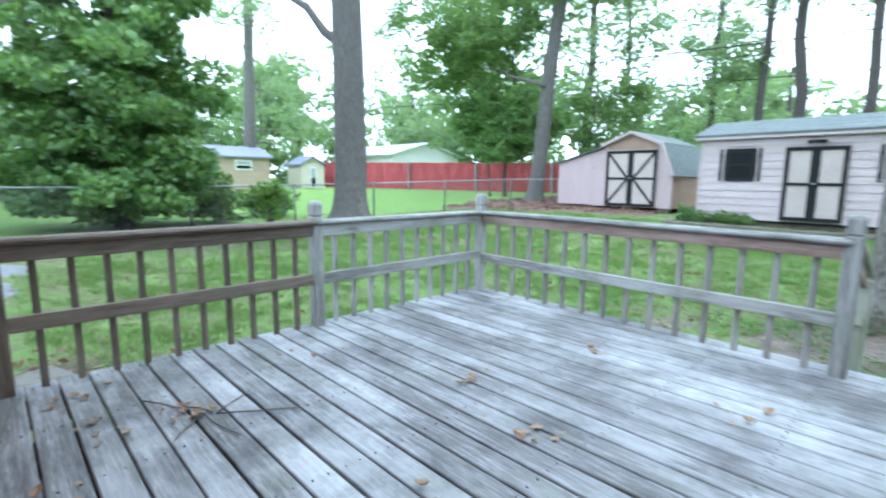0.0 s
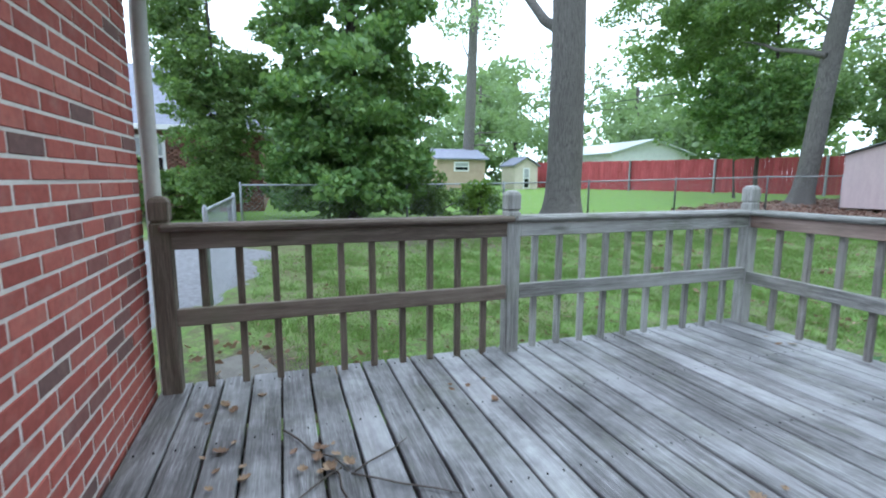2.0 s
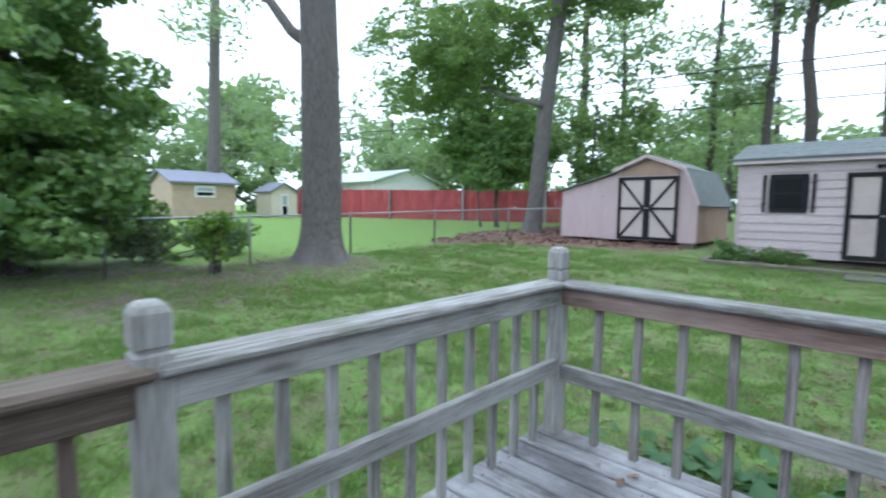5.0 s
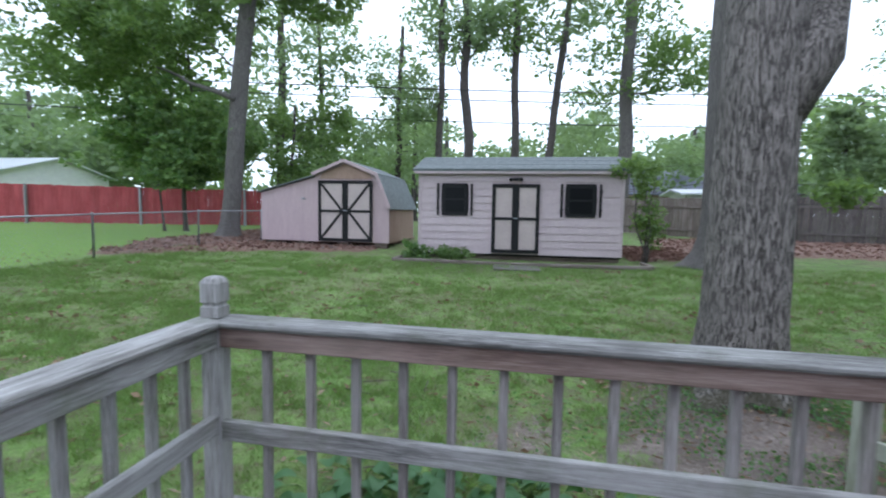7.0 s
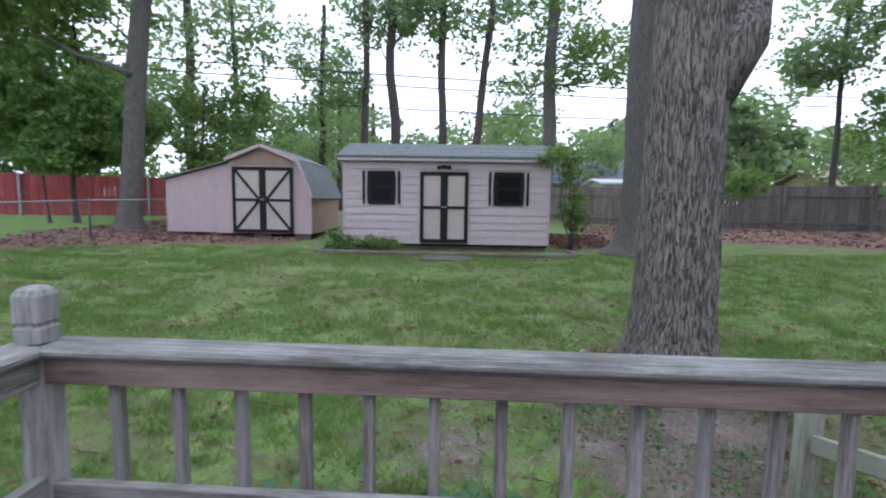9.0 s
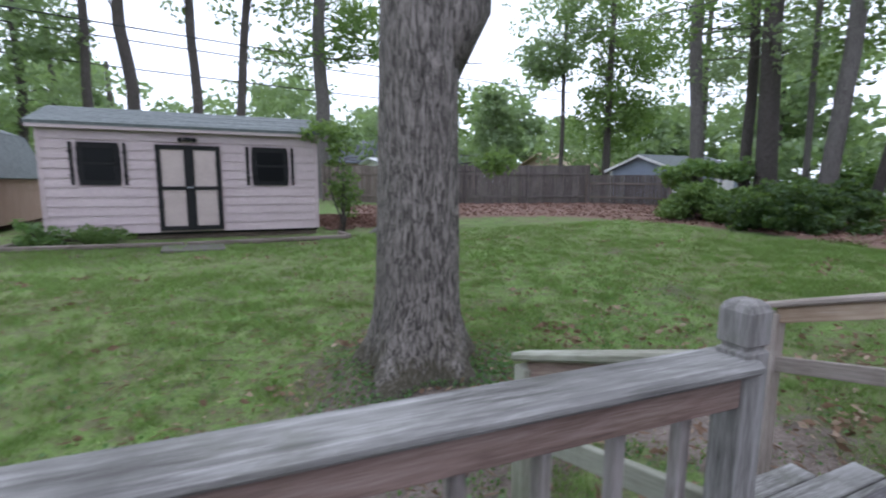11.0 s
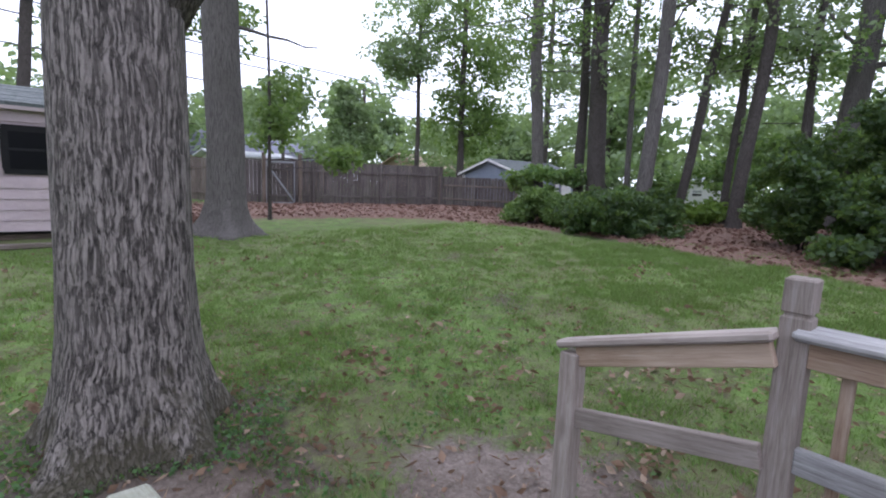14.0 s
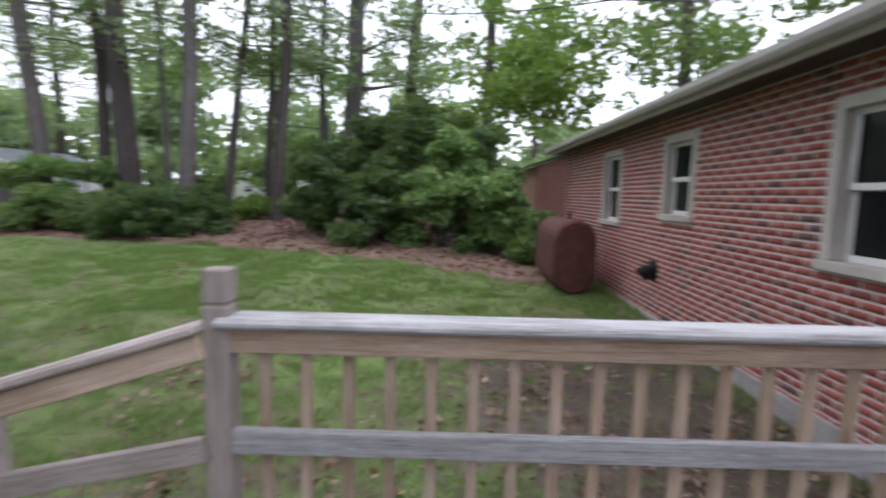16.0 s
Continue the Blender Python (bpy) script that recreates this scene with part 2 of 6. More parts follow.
BRICK = brick_material("red_clay_brick", [(0.0, (0.27, 0.062, 0.05)), (0.4, (0.34, 0.086, 0.068)), (0.8, (0.395, 0.118, 0.094)), (0.88, (0.21, 0.07, 0.062)), (0.95, (0.18, 0.078, 0.07)), (1.0, (0.14, 0.08, 0.075))])
BROWNBRICK = brick_material("brown_clay_brick", [(0.0, (0.15, 0.075, 0.055)), (0.4, (0.20, 0.09, 0.068)), (0.8, (0.25, 0.13, 0.10)), (1.0, (0.12, 0.08, 0.07))])


def bark_material(name, groove, mid, plate, across, along, depth, strength, patchy=0.4, tinge=0.0):
    """Bark in upright plates with dark furrows between them."""
    m, N, L, b = material(name, 0.95)
    v, rnd = own_space(N, L)
    warp = N.new("ShaderNodeVectorMath")
    warp.operation = "MULTIPLY_ADD"
    nz = N.new("ShaderNodeTexNoise")
    nz.inputs["Scale"].default_value, nz.inputs["Detail"].default_value = 5.0, 4.0
    L.new(v, nz.inputs["Vector"])
    L.new(nz.outputs["Color"], warp.inputs[0])
    warp.inputs[1].default_value = (0.05, 0.05, 0.22)
    L.new(v, warp.inputs[2])
    mp = N.new("ShaderNodeMapping")
    mp.inputs["Scale"].default_value = (across, across, along)
    L.new(warp.outputs[0], mp.inputs[0])
    vo = N.new("ShaderNodeTexVoronoi")
    vo.feature = "DISTANCE_TO_EDGE"
    vo.inputs["Scale"].default_value = 1.0
    L.new(mp.outputs[0], vo.inputs["Vector"])
    mp2 = N.new("ShaderNodeMapping")
    mp2.inputs["Scale"].default_value = (across, across, along * 2.6)
    L.new(warp.outputs[0], mp2.inputs[0])
    vo2 = N.new("ShaderNodeTexVoronoi")
    vo2.feature = "DISTANCE_TO_EDGE"
    vo2.inputs["Scale"].default_value = 1.0
    L.new(mp2.outputs[0], vo2.inputs["Vector"])
    cracks = ramp(N, L, vo2.outputs["Distance"], [(0.0, (0, 0, 0)), (0.16, (1, 1, 1))])
    fine = noise_node(N, L, v, 45, 5, 0.7, (1, 1, 0.4))
    patch = noise_node(N, L, v, 1.3, 4, 0.6)
    edge = ramp(N, L, vo.outputs["Distance"], [(0.0, (0, 0, 0)), (0.17, (1, 1, 1))])
    furrow = ramp(N, L, noise_node(N, L, warp.outputs[0], 1.0, 4, 0.6, (across * 1.9, across * 1.9, along * 1.0)), [(0.43, (0, 0, 0)), (0.54, (1, 1, 1))])
    chip = noise_node(N, L, v, 1.0, 4, 0.65, (across * 0.9, across * 0.9, along * 3.0))
    h = mixc(N, L, 0.4, mixc(N, L, 0.62, mixc(N, L, 0.35, edge, cracks), furrow), mixc(N, L, 0.5, fine, chip))
    col = ramp(N, L, h, [(0.2, groove), (0.5, mid), (0.84, plate)])
    col = mixc(N, L, scaled(N, L, ramp(N, L, patch, [(0.42, (0, 0, 0)), (0.62, (1, 1, 1))]), patchy), col, mid)
    lich = ramp(N, L, noise_node(N, L, v, 3.2, 6, 0.7), [(0.58, (0, 0, 0)), (0.7, (1, 1, 1))])
    col = mixc(N, L, scaled(N, L, lich, 0.35), col, tuple(c * 1.15 for c in plate))
    if tinge:
        # Dark brown patches, broken up by noise and denser towards the ground.
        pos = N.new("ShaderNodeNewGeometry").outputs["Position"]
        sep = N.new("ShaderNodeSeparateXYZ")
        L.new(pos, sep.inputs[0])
        low_tint = N.new("ShaderNodeMath")
        low_tint.operation = "MULTIPLY_ADD"
        L.new(noise_node(N, L, v, 4.5, 6, 0.7), low_tint.inputs[0])
        low_tint.inputs[1].default_value = 2.2
        L.new(scaled(N, L, sep.outputs[2], -1.3, -0.72), low_tint.inputs[2])
        col = mixc(N, L, scaled(N, L, ramp(N, L, low_tint.outputs[0], [(0.25, (0, 0, 0)), (0.6, (1, 1, 1))]), tinge), col, (0.062, 0.056, 0.030))
    L.new(col, b.inputs["Base Color"])
    bump(N, L, b, h, strength, depth)
    return m


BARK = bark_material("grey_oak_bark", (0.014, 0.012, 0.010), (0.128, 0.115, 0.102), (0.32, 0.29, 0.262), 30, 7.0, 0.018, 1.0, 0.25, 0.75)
BARKDARK = bark_material("dark_trunk_bark", (0.03, 0.025, 0.022), (0.075, 0.064, 0.058), (0.13, 0.115, 0.107), 34, 8, 0.02, 0.8)
BARKPALE = bark_material("smooth_pale_bark", (0.05, 0.044, 0.04), (0.12, 0.11, 0.102), (0.19, 0.176, 0.166), 36, 3.5, 0.012, 0.8)


def glass_material(name, tint, rough=0.05, shine=0.25):
    m, N, L, b = material(name, rough)
    b.inputs["Base Color"].default_value = (*tint, 1)
    b.inputs["IOR"].default_value = 1.5
    b.inputs["Specular IOR Level"].default_value = shine
    return m


SHEDGLASS = glass_material("black_shed_glass", (0.008, 0.009, 0.010), 0.3, 0.1)
GLASS = glass_material("dark_window_glass", (0.012, 0.014, 0.016))
BLIND = mottled("pale_window_blind", (0.30, 0.32, 0.34), (0.40, 0.42, 0.44), 4, 0.6, 0.05)


def ground_material():
    m, N, L, b = material("lawn_and_soil", 0.95)
    c = N.new("ShaderNodeTexCoord").outputs["Object"]
    fine = noise_node(N, L, c, 28, 5, 0.75)
    mid = noise_node(N, L, c, 2.4, 6, 0.7)
    big = noise_node(N, L, c, 0.35, 4, 0.6)
    green = ramp(N, L, mixc(N, L, 0.5, fine, mid), [(0.34, (0.052, 0.092, 0.02)), (0.5, (0.12, 0.215, 0.043)), (0.64, (0.23, 0.32, 0.10))])
    thin = mixc(N, L, 0.45, noise_node(N, L, c, 0.9, 6, 0.7), big)
    green = mixc(N, L, scaled(N, L, ramp(N, L, thin, [(0.45, (0, 0, 0)), (0.58, (1, 1, 1))]), 0.7), green, (0.13, 0.13, 0.06))
    spots = noise_node(N, L, c, 5.5, 6, 0.75)
    green = mixc(N, L, scaled(N, L, ramp(N, L, spots, [(0.48, (0, 0, 0)), (0.6, (1, 1, 1))]), 0.75), green, (0.10, 0.08, 0.05))
    # Sunlight on the lawn past the fence is put into a brighter green.
    lu = N.new("ShaderNodeAttribute")
    lu.attribute_name = "sunlit"
    sunlit = ramp(N, L, mixc(N, L, 0.5, fine, mid), [(0.3, (0.10, 0.185, 0.03)), (0.5, (0.16, 0.28, 0.05)), (0.7, (0.25, 0.37, 0.09))])
    green = mixc(N, L, lu.outputs["Fac"], green, sunlit)
    soil = ramp(N, L, mixc(N, L, 0.5, fine, mid), [(0.3, (0.032, 0.024, 0.018)), (0.5, (0.078, 0.059, 0.045)), (0.7, (0.17, 0.135, 0.11))])
    sandy = ramp(N, L, mixc(N, L, 0.5, fine, mid), [(0.34, (0.075, 0.058, 0.045)), (0.5, (0.19, 0.155, 0.13)), (0.66, (0.34, 0.29, 0.26))])
    sa = N.new("ShaderNodeAttribute")
    sa.attribute_name = "sand"
    soil = mixc(N, L, sa.outputs["Fac"], soil, sandy)
    a = N.new("ShaderNodeAttribute")
    a.attribute_name = "bare"
    patch = N.new("ShaderNodeMath")
    patch.operation = "ADD"
    L.new(a.outputs["Fac"], patch.inputs[0])
    L.new(scaled(N, L, mixc(N, L, 0.5, mid, noise_node(N, L, c, 9, 5, 0.7)), 4.6, -2.3), patch.inputs[1])
    L.new(mixc(N, L, ramp(N, L, patch.outputs[0], [(0.22, (0, 0, 0)), (0.8, (1, 1, 1))]), green, soil), b.inputs["Base Color"])
    bump(N, L, b, mixc(N, L, 0.5, fine, mid), 0.8, 0.05)
    return m


GROUND = ground_material()


# ---- building blocks ----
def base_of(name, x, y, z, label="", category="", group="", kind=""):
    e = new(name)
    e.location = (x, y, z)
    e.empty_display_size = 0.1
    return tagged(e, label, category, group, kind)


def placed(ob):
    return placed(ob.parent) @ ob.matrix_parent_inverse @ ob.matrix_basis if ob.parent else ob.matrix_basis


def link(name, me, mat, parent=None, label="", m=None):
    if mat and not me.materials:
        me.materials.append(mat)
    ob = new(name, me)
    if m is not None:
        ob.matrix_basis = m
    if parent is not None:
        ob.parent = parent
        ob.matrix_parent_inverse = placed(parent).inverted()
    return tagged(ob, label)


def part(name, bm, mat, parent=None, label="", m=None, smooth=False):
    me = bpy.data.meshes.new(name)
    bm.to_mesh(me)
    bm.free()
    if smooth:
        me.shade_smooth()
    return link(name, me, mat, parent, label, m)


def from_arrays(name, verts, faces, mat, parent=None, label="", smooth=False):
    """A mesh from numpy arrays of equal-sided faces."""
    me = bpy.data.meshes.new(name)
    v, f = np.asarray(verts, np.float32), np.asarray(faces, np.int32)
    k = f.shape[1]
    me.vertices.add(len(v))
    me.vertices.foreach_set("co", v.ravel())
    me.loops.add(f.size)
    me.loops.foreach_set("vertex_index", f.ravel())
    me.polygons.add(len(f))
    me.polygons.foreach_set("loop_start", np.arange(0, f.size, k, dtype=np.int32))
    me.update(calc_edges=True)
    if smooth:
        me.shade_smooth()
    return link(name, me, mat, parent, label)


def box_bm(sx, sy, sz, bevel=0.004, at=(0, 0, 0)):
    bm = bmesh.new()
    bmesh.ops.create_cube(bm, size=1.0, matrix=Matrix.Translation(at) @ Matrix.Diagonal((sx, sy, sz, 1)))
    if bevel:
        bmesh.ops.bevel(bm, geom=bm.edges[:], offset=bevel, segments=1, affect="EDGES")
    return bm


def box(name, x0, x1, y0, y1, z0, z1, mat, parent=None, label="", bevel=0.004):
    c = ((x0 + x1) / 2, (y0 + y1) / 2, (z0 + z1) / 2)
    return part(name, box_bm(x1 - x0, y1 - y0, z1 - z0, bevel), mat, parent, label, Matrix.Translation(c))


def beam(name, a, b, wide, tall, mat, parent=None, label="", bevel=0.004, roll=0.0):
    """A straight timber from a to b, its length along its own x."""
    a, b = Vector(a), Vector(b)
    d = b - a
    x = d.normalized()
    up = Vector((0, 0, 1)) if abs(x.z) < 0.95 else Vector((0, 1, 0))
    y = up.cross(x).normalized()
    z = x.cross(y)
    r = Matrix((x, y, z)).transposed().to_4x4() @ Matrix.Rotation(roll, 4, "X")
    return part(name, box_bm(d.length, wide, tall, bevel), mat, parent, label, Matrix.Translation((a + b) / 2) @ r)


def tube(name, pts, radii, mat, parent=None, label="", sides=8, rough=0.0, seed=0, closed=True):
    """A round limb along points, with a radius at each."""
    rng = np.random.RandomState(seed)
    pts = [Vector(p) for p in pts]
    vs, fs = [], []
    side = None
    for i, p in enumerate(pts):
        t = (pts[min(i + 1, len(pts) - 1)] - pts[max(i - 1, 0)]).normalized()
        if side is None:
            side = t.orthogonal().normalized()
        side = (side - t * side.dot(t)).normalized()
        up = t.cross(side)
        for k in range(sides):
            a = 2 * math.pi * k / sides
            r = radii[i] * (1 + rough * (rng.rand() - 0.5))
            vs.append(p + side * (math.cos(a) * r) + up * (math.sin(a) * r))
    for i in range(len(pts) - 1):
        for k in range(sides):
            a, b = i * sides + k, i * sides + (k + 1) % sides
            fs.append((a, b, b + sides, a + sides))
    me = bpy.data.meshes.new(name)
    if closed:
        fs += [tuple(range(sides))[::-1], tuple(range(len(vs) - sides, len(vs)))]
    me.from_pydata([tuple(v) for v in vs], [], fs)
    me.shade_smooth()
    return link(name, me, mat, parent, label)


def gz(x, y):
    """Height of the ground, which rises gently away from the deck."""
    d = np.clip(np.hypot(np.asarray(x) - 2.5, np.asarray(y) - 2.0) - 2.5, 0, 39)
    return -0.55 + 0.055 * d - 0.0007 * d * d


def gf(x, y):
    return float(gz(x, y))


# ---- ground ----
def ground():
    near_x, near_y = np.concatenate([np.arange(-32, -10, 0.4), np.arange(-10, 12, 0.2), np.arange(12, 40, 0.4)]), np.concatenate([np.arange(-14, 0, 0.4), np.arange(0, 15, 0.2), np.arange(15, 44, 0.4)])
    far = np.array([45, 55, 70, 95, 140, 220, 360, 600.0])
    xs = np.concatenate([-far[::-1], near_x, far])
    ys = np.concatenate([-far[::-1], near_y, far + 4])
    X, Y = np.meshgrid(xs, ys)
    rng = np.random.RandomState(3)
    Z = gz(X, Y)
    Z = Z + np.where((abs(X) < 40) & (Y > -14) & (Y < 44), (rng.rand(*Z.shape) - 0.5) * 0.022, 0)
    Z = Z + 0.24 * np.exp(-((X - 3.34) ** 2 + (Y - 6.8) ** 2) / 0.8) + 0.12 * np.exp(-((X + 8.2) ** 2 + (Y - 7.6) ** 2) / 1.2)
    w = len(xs)
    i = np.arange(len(ys) - 1)[:, None] * w + np.arange(w - 1)[None]
    f = np.stack([i, i + 1, i + w + 1, i + w], -1).reshape(-1, 4)
    ob = from_arrays("ground", np.stack([X, Y, Z], -1).reshape(-1, 3), f, GROUND, smooth=True)
    def spot(cx, cy, r, k):
        return k * np.exp(-(((X - cx) ** 2 + (Y - cy) ** 2) / r ** 2) ** 1.5)
    bare = spot(4.85, 5.45, 0.45, 1.15) + spot(5.35, 4.95, 0.4, 0.85) + spot(2.84, 5.75, 0.7, 0.95) + spot(3.5, 5.55, 0.5, 0.8) + spot(1.35, 5.8, 0.4, 0.8) + spot(3.33, 6.7, 1.25, 0.85) + spot(-8.2, 7.6, 1.6, 0.7) + spot(-8.5, 3.5, 2.5, 0.6)
    bare += spot(6.7, 1.7, 1.5, 0.85) + spot(8, 1.0, 2.0, 0.8) + spot(-1.3, 0.4, 0.6, 0.9) + spot(-7.5, 4.6, 2.0, 0.6) + spot(5, 4.6, 1.0, 0.5)
    bare += spot(-0.5, 14, 1.6, 0.5) + spot(7.9, 7.9, 0.45, 0.6) + spot(9.3, 10.6, 0.8, 0.45) + spot(2, 10.5, 1.2, 0.3)
    bare += 0.6 * np.exp(-(np.maximum(Y, 0) / 0.8) ** 2) * (X > 5)
    inside = (X > -0.2) & (X < 5.2) & (Y < 4.2) & (Y > -0.5)
    bare = np.where(inside, 1.0, bare)
    at = ob.data.attributes.new("bare", "FLOAT", "POINT")
    at.data.foreach_set("value", bare.astype(np.float32).ravel())
    sand = spot(4.85, 5.45, 0.6, 1.0) + spot(5.4, 5.0, 0.6, 0.8) + spot(2.9, 5.75, 0.9, 0.9) + spot(1.35, 5.8, 0.6, 0.9) + spot(6.2, 2.8, 0.8, 0.5)
    # Mask of the lawn left of the fence that gets the sunlit colour.
    sunlit = 1 / (1 + np.exp((X + 9.2) * 4)) * (Y > -2)
    at = ob.data.attributes.new("sunlit", "FLOAT", "POINT")
    at.data.foreach_set("value", sunlit.astype(np.float32).ravel())
    at = ob.data.attributes.new("sand", "FLOAT", "POINT")
    at.data.foreach_set("value", np.clip(sand, 0, 1).astype(np.float32).ravel())
    return tagged(ob, "uneven green lawn with thin bare patches of soil", "ground", kind="structure")


GROUND_OB = ground()


def bed(name, outline, rise, mat, label, step=0.35, seed=1):
    """A slightly raised bed over the ground, with a ragged edge."""
    rng = np.random.RandomState(seed)
    o = np.array(outline, float)
    x0, y0, x1, y1 = o[:, 0].min() - 0.5, o[:, 1].min() - 0.5, o[:, 0].max() + 0.5, o[:, 1].max() + 0.5
    xs, ys = np.arange(x0, x1, step), np.arange(y0, y1, step)
    X, Y = np.meshgrid(xs, ys)
    px, py = X + (rng.rand(*X.shape) - 0.5) * step * 0.9, Y + (rng.rand(*X.shape) - 0.5) * step * 0.9
    inside = np.zeros(X.shape, bool)
    for i in range(len(o)):
        (ax, ay), (bx, by) = o[i], o[(i + 1) % len(o)]
        c = (ay > py) != (by > py)
        with np.errstate(divide="ignore", invalid="ignore"):
            inside ^= c & (px < (bx - ax) * (py - ay) / (by - ay) + ax)
    Z = gz(px, py) + np.where(inside, rise + rng.rand(*X.shape) * 0.05, -0.06)
    w = len(xs)
    i = np.arange(len(ys) - 1)[:, None] * w + np.arange(w - 1)[None]
    f = np.stack([i, i + 1, i + w + 1, i + w], -1)
    keep = inside[:-1, :-1] | inside[1:, :-1] | inside[:-1, 1:] | inside[1:, 1:]
    ob = from_arrays(name, np.stack([px, py, Z], -1).reshape(-1, 3), f[keep], mat, smooth=True)
    return tagged(ob, label, "mulch bed", kind="structure"), (px[inside], py[inside])


BEDS = [
    bed("mulch_bed", [(6, 18.0), (8.4, 17.9), (12.7, 16.5), (14.4, 13), (14.3, 9), (13.6, 5.5), (12.6, 3.4), (11.5, 1.8), (12, 0.2), (20, 0.2), (26, 8), (24, 20), (18, 22.5), (10, 24), (6, 23)], 0.02, MULCH, "red-brown bark mulch bed along the boundary fence", seed=2),
    bed("mulch_bed", [(-9.6, 12.2), (-8.6, 13.4), (-5.9, 15.3), (-3.2, 15.9), (-3.0, 21), (-10.5, 22), (-11, 16)], 0.02, MULCH, "red-brown leaf mulch bed under the leaning tree", seed=4),
    bed("mulch_bed", [(4.4, 16.0), (6.1, 16.4), (6.2, 19), (4.3, 19.5)], 0.02, MULCH, "red-brown mulch strip beside the pink shed", seed=5),
]


# ---- house ----
COURSE, BRICK_L = 0.0677, 0.213
EAVE = 2.30
# opening: x0, x1, z0, z1
OPENINGS = [(5.60, 6.80, 0.84, 2.04), (8.70, 9.50, 1.06, 2.08), (10.98, 11.90, 0.87, 2.08)]
HOUSE_X = (-0.06, 14.6)
# the wall steps forward past the deck
STEP_X, STEP = 5.05, 0.45


def brick_bm(length=BRICK_L - 0.011, tall=COURSE - 0.011, deep=0.05):
    return box_bm(length, deep, tall, 0.003)


def outer_wall(name, x0, x1, z0, z1, openings, y=0.0, thick=0.25):
    """The mortar body of a wall whose face lies at y, pierced by its openings."""
    xs = sorted({x0, x1, *[v for o in openings for v in o[:2]]})
    zs = sorted({z0, z1, *[v for o in openings for v in o[2:]]})
    bm = bmesh.new()
    for a, b in zip(xs, xs[1:]):
        for c, d in zip(zs, zs[1:]):
            if any(o[0] <= a and b <= o[1] and o[2] <= c and d <= o[3] for o in openings):
                continue
            bmesh.ops.create_cube(bm, size=1, matrix=Matrix.Translation(((a + b) / 2, y - thick / 2, (c + d) / 2)) @ Matrix.Diagonal((b - a, thick, d - c, 1)))
    bmesh.ops.remove_doubles(bm, verts=bm.verts[:], dist=1e-5)
    inner = [f for f in bm.faces if len([g for g in bm.faces if g is not f and (g.calc_center_median() - f.calc_center_median()).length < 1e-4])]
    bmesh.ops.delete(bm, geom=inner, context="FACES")
    return tagged(part(name, bm, MORTAR), "red brick rear wall of the house with grey mortar", "wall", kind="structure")


WALL = outer_wall("wall_north", HOUSE_X[0] + 0.01, STEP_X, -0.6, EAVE, [], y=-0.003)
WALL_EAST = outer_wall("wall_northeast", STEP_X, HOUSE_X[1], -0.6, EAVE, OPENINGS, y=STEP - 0.003, thick=0.25 + STEP)
tagged(box("wall_west", HOUSE_X[0] + 0.01, 0.2, -9.0, -0.26, -0.6, EAVE, BRICK), "side wall of the brick house", "wall", kind="structure")
tagged(box("wall_east", 14.35, 14.6, -9.0, -0.26, -0.6, EAVE, BRICK), "side wall of the brick house", "wall", kind="structure")
tagged(box("wall_south", HOUSE_X[0] + 0.01, 14.6, -9.25, -9.0, -0.6, EAVE, BRICK), "front wall of the brick house", "wall", kind="structure")
tagged(box("floor", 0.2, 14.35, -9.0, -0.26, -0.1, 0.0, CONCRETE), "plain floor inside the house", "floor", kind="structure")
tagged(box("ceiling", 0.2, 14.35, -9.0, -0.26, EAVE - 0.1, EAVE, CONCRETE), "plain ceiling inside the house", "ceiling", kind="structure")


def house_window(name, x0, x1, z0, z1):
    w = base_of(name, (x0 + x1) / 2, -0.05, z0, "double-hung window with a greige painted wooden frame", "window", kind="structure")
    f = 0.09
    for a, b, c, d, n in ((x0, x0 + f, z0 + 0.05, z1, "jamb"), (x1 - f, x1, z0 + 0.05, z1, "jamb"), (x0 + f, x1 - f, z1 - f, z1, "head")):
        box(n, a, b, -0.16, 0.02, c, d, TRIMPAINT, w)
    box("window_sill", x0 - 0.02, x1 + 0.02, -0.16, 0.05, z0 - 0.02, z0 + 0.05, TRIMPAINT, w)
    zm = (z0 + z1) / 2 - 0.03
    for lo, hi, y in ((z0 + 0.05, zm + 0.02, -0.10), (zm - 0.02, z1 - f, -0.065)):
        s = box("sash", x0 + f, x1 - f, y - 0.03, y, hi - 0.045, hi, WHITEPAINT, w)
        box("rail", x0 + f, x1 - f, y - 0.03, y, lo, lo + 0.05, WHITEPAINT, s)
        box("stile", x0 + f, x0 + f + 0.04, y - 0.03, y, lo + 0.05, hi - 0.045, WHITEPAINT, s)
        box("stile", x1 - f - 0.04, x1 - f, y - 0.03, y, lo + 0.05, hi - 0.045, WHITEPAINT, s)
        box("pane", x0 + f + 0.04, x1 - f - 0.04, y - 0.018, y - 0.012, lo + 0.05, hi - 0.045, GLASS, w, bevel=0)
    box("blind", x0 + f, x1 - f, -0.20, -0.18, zm, z1 - f, BLIND, w, "pale blind behind the upper pane")
    return w


for i, o in enumerate(OPENINGS):
    house_window("window_%d" % (i + 1), *o).location.y += STEP


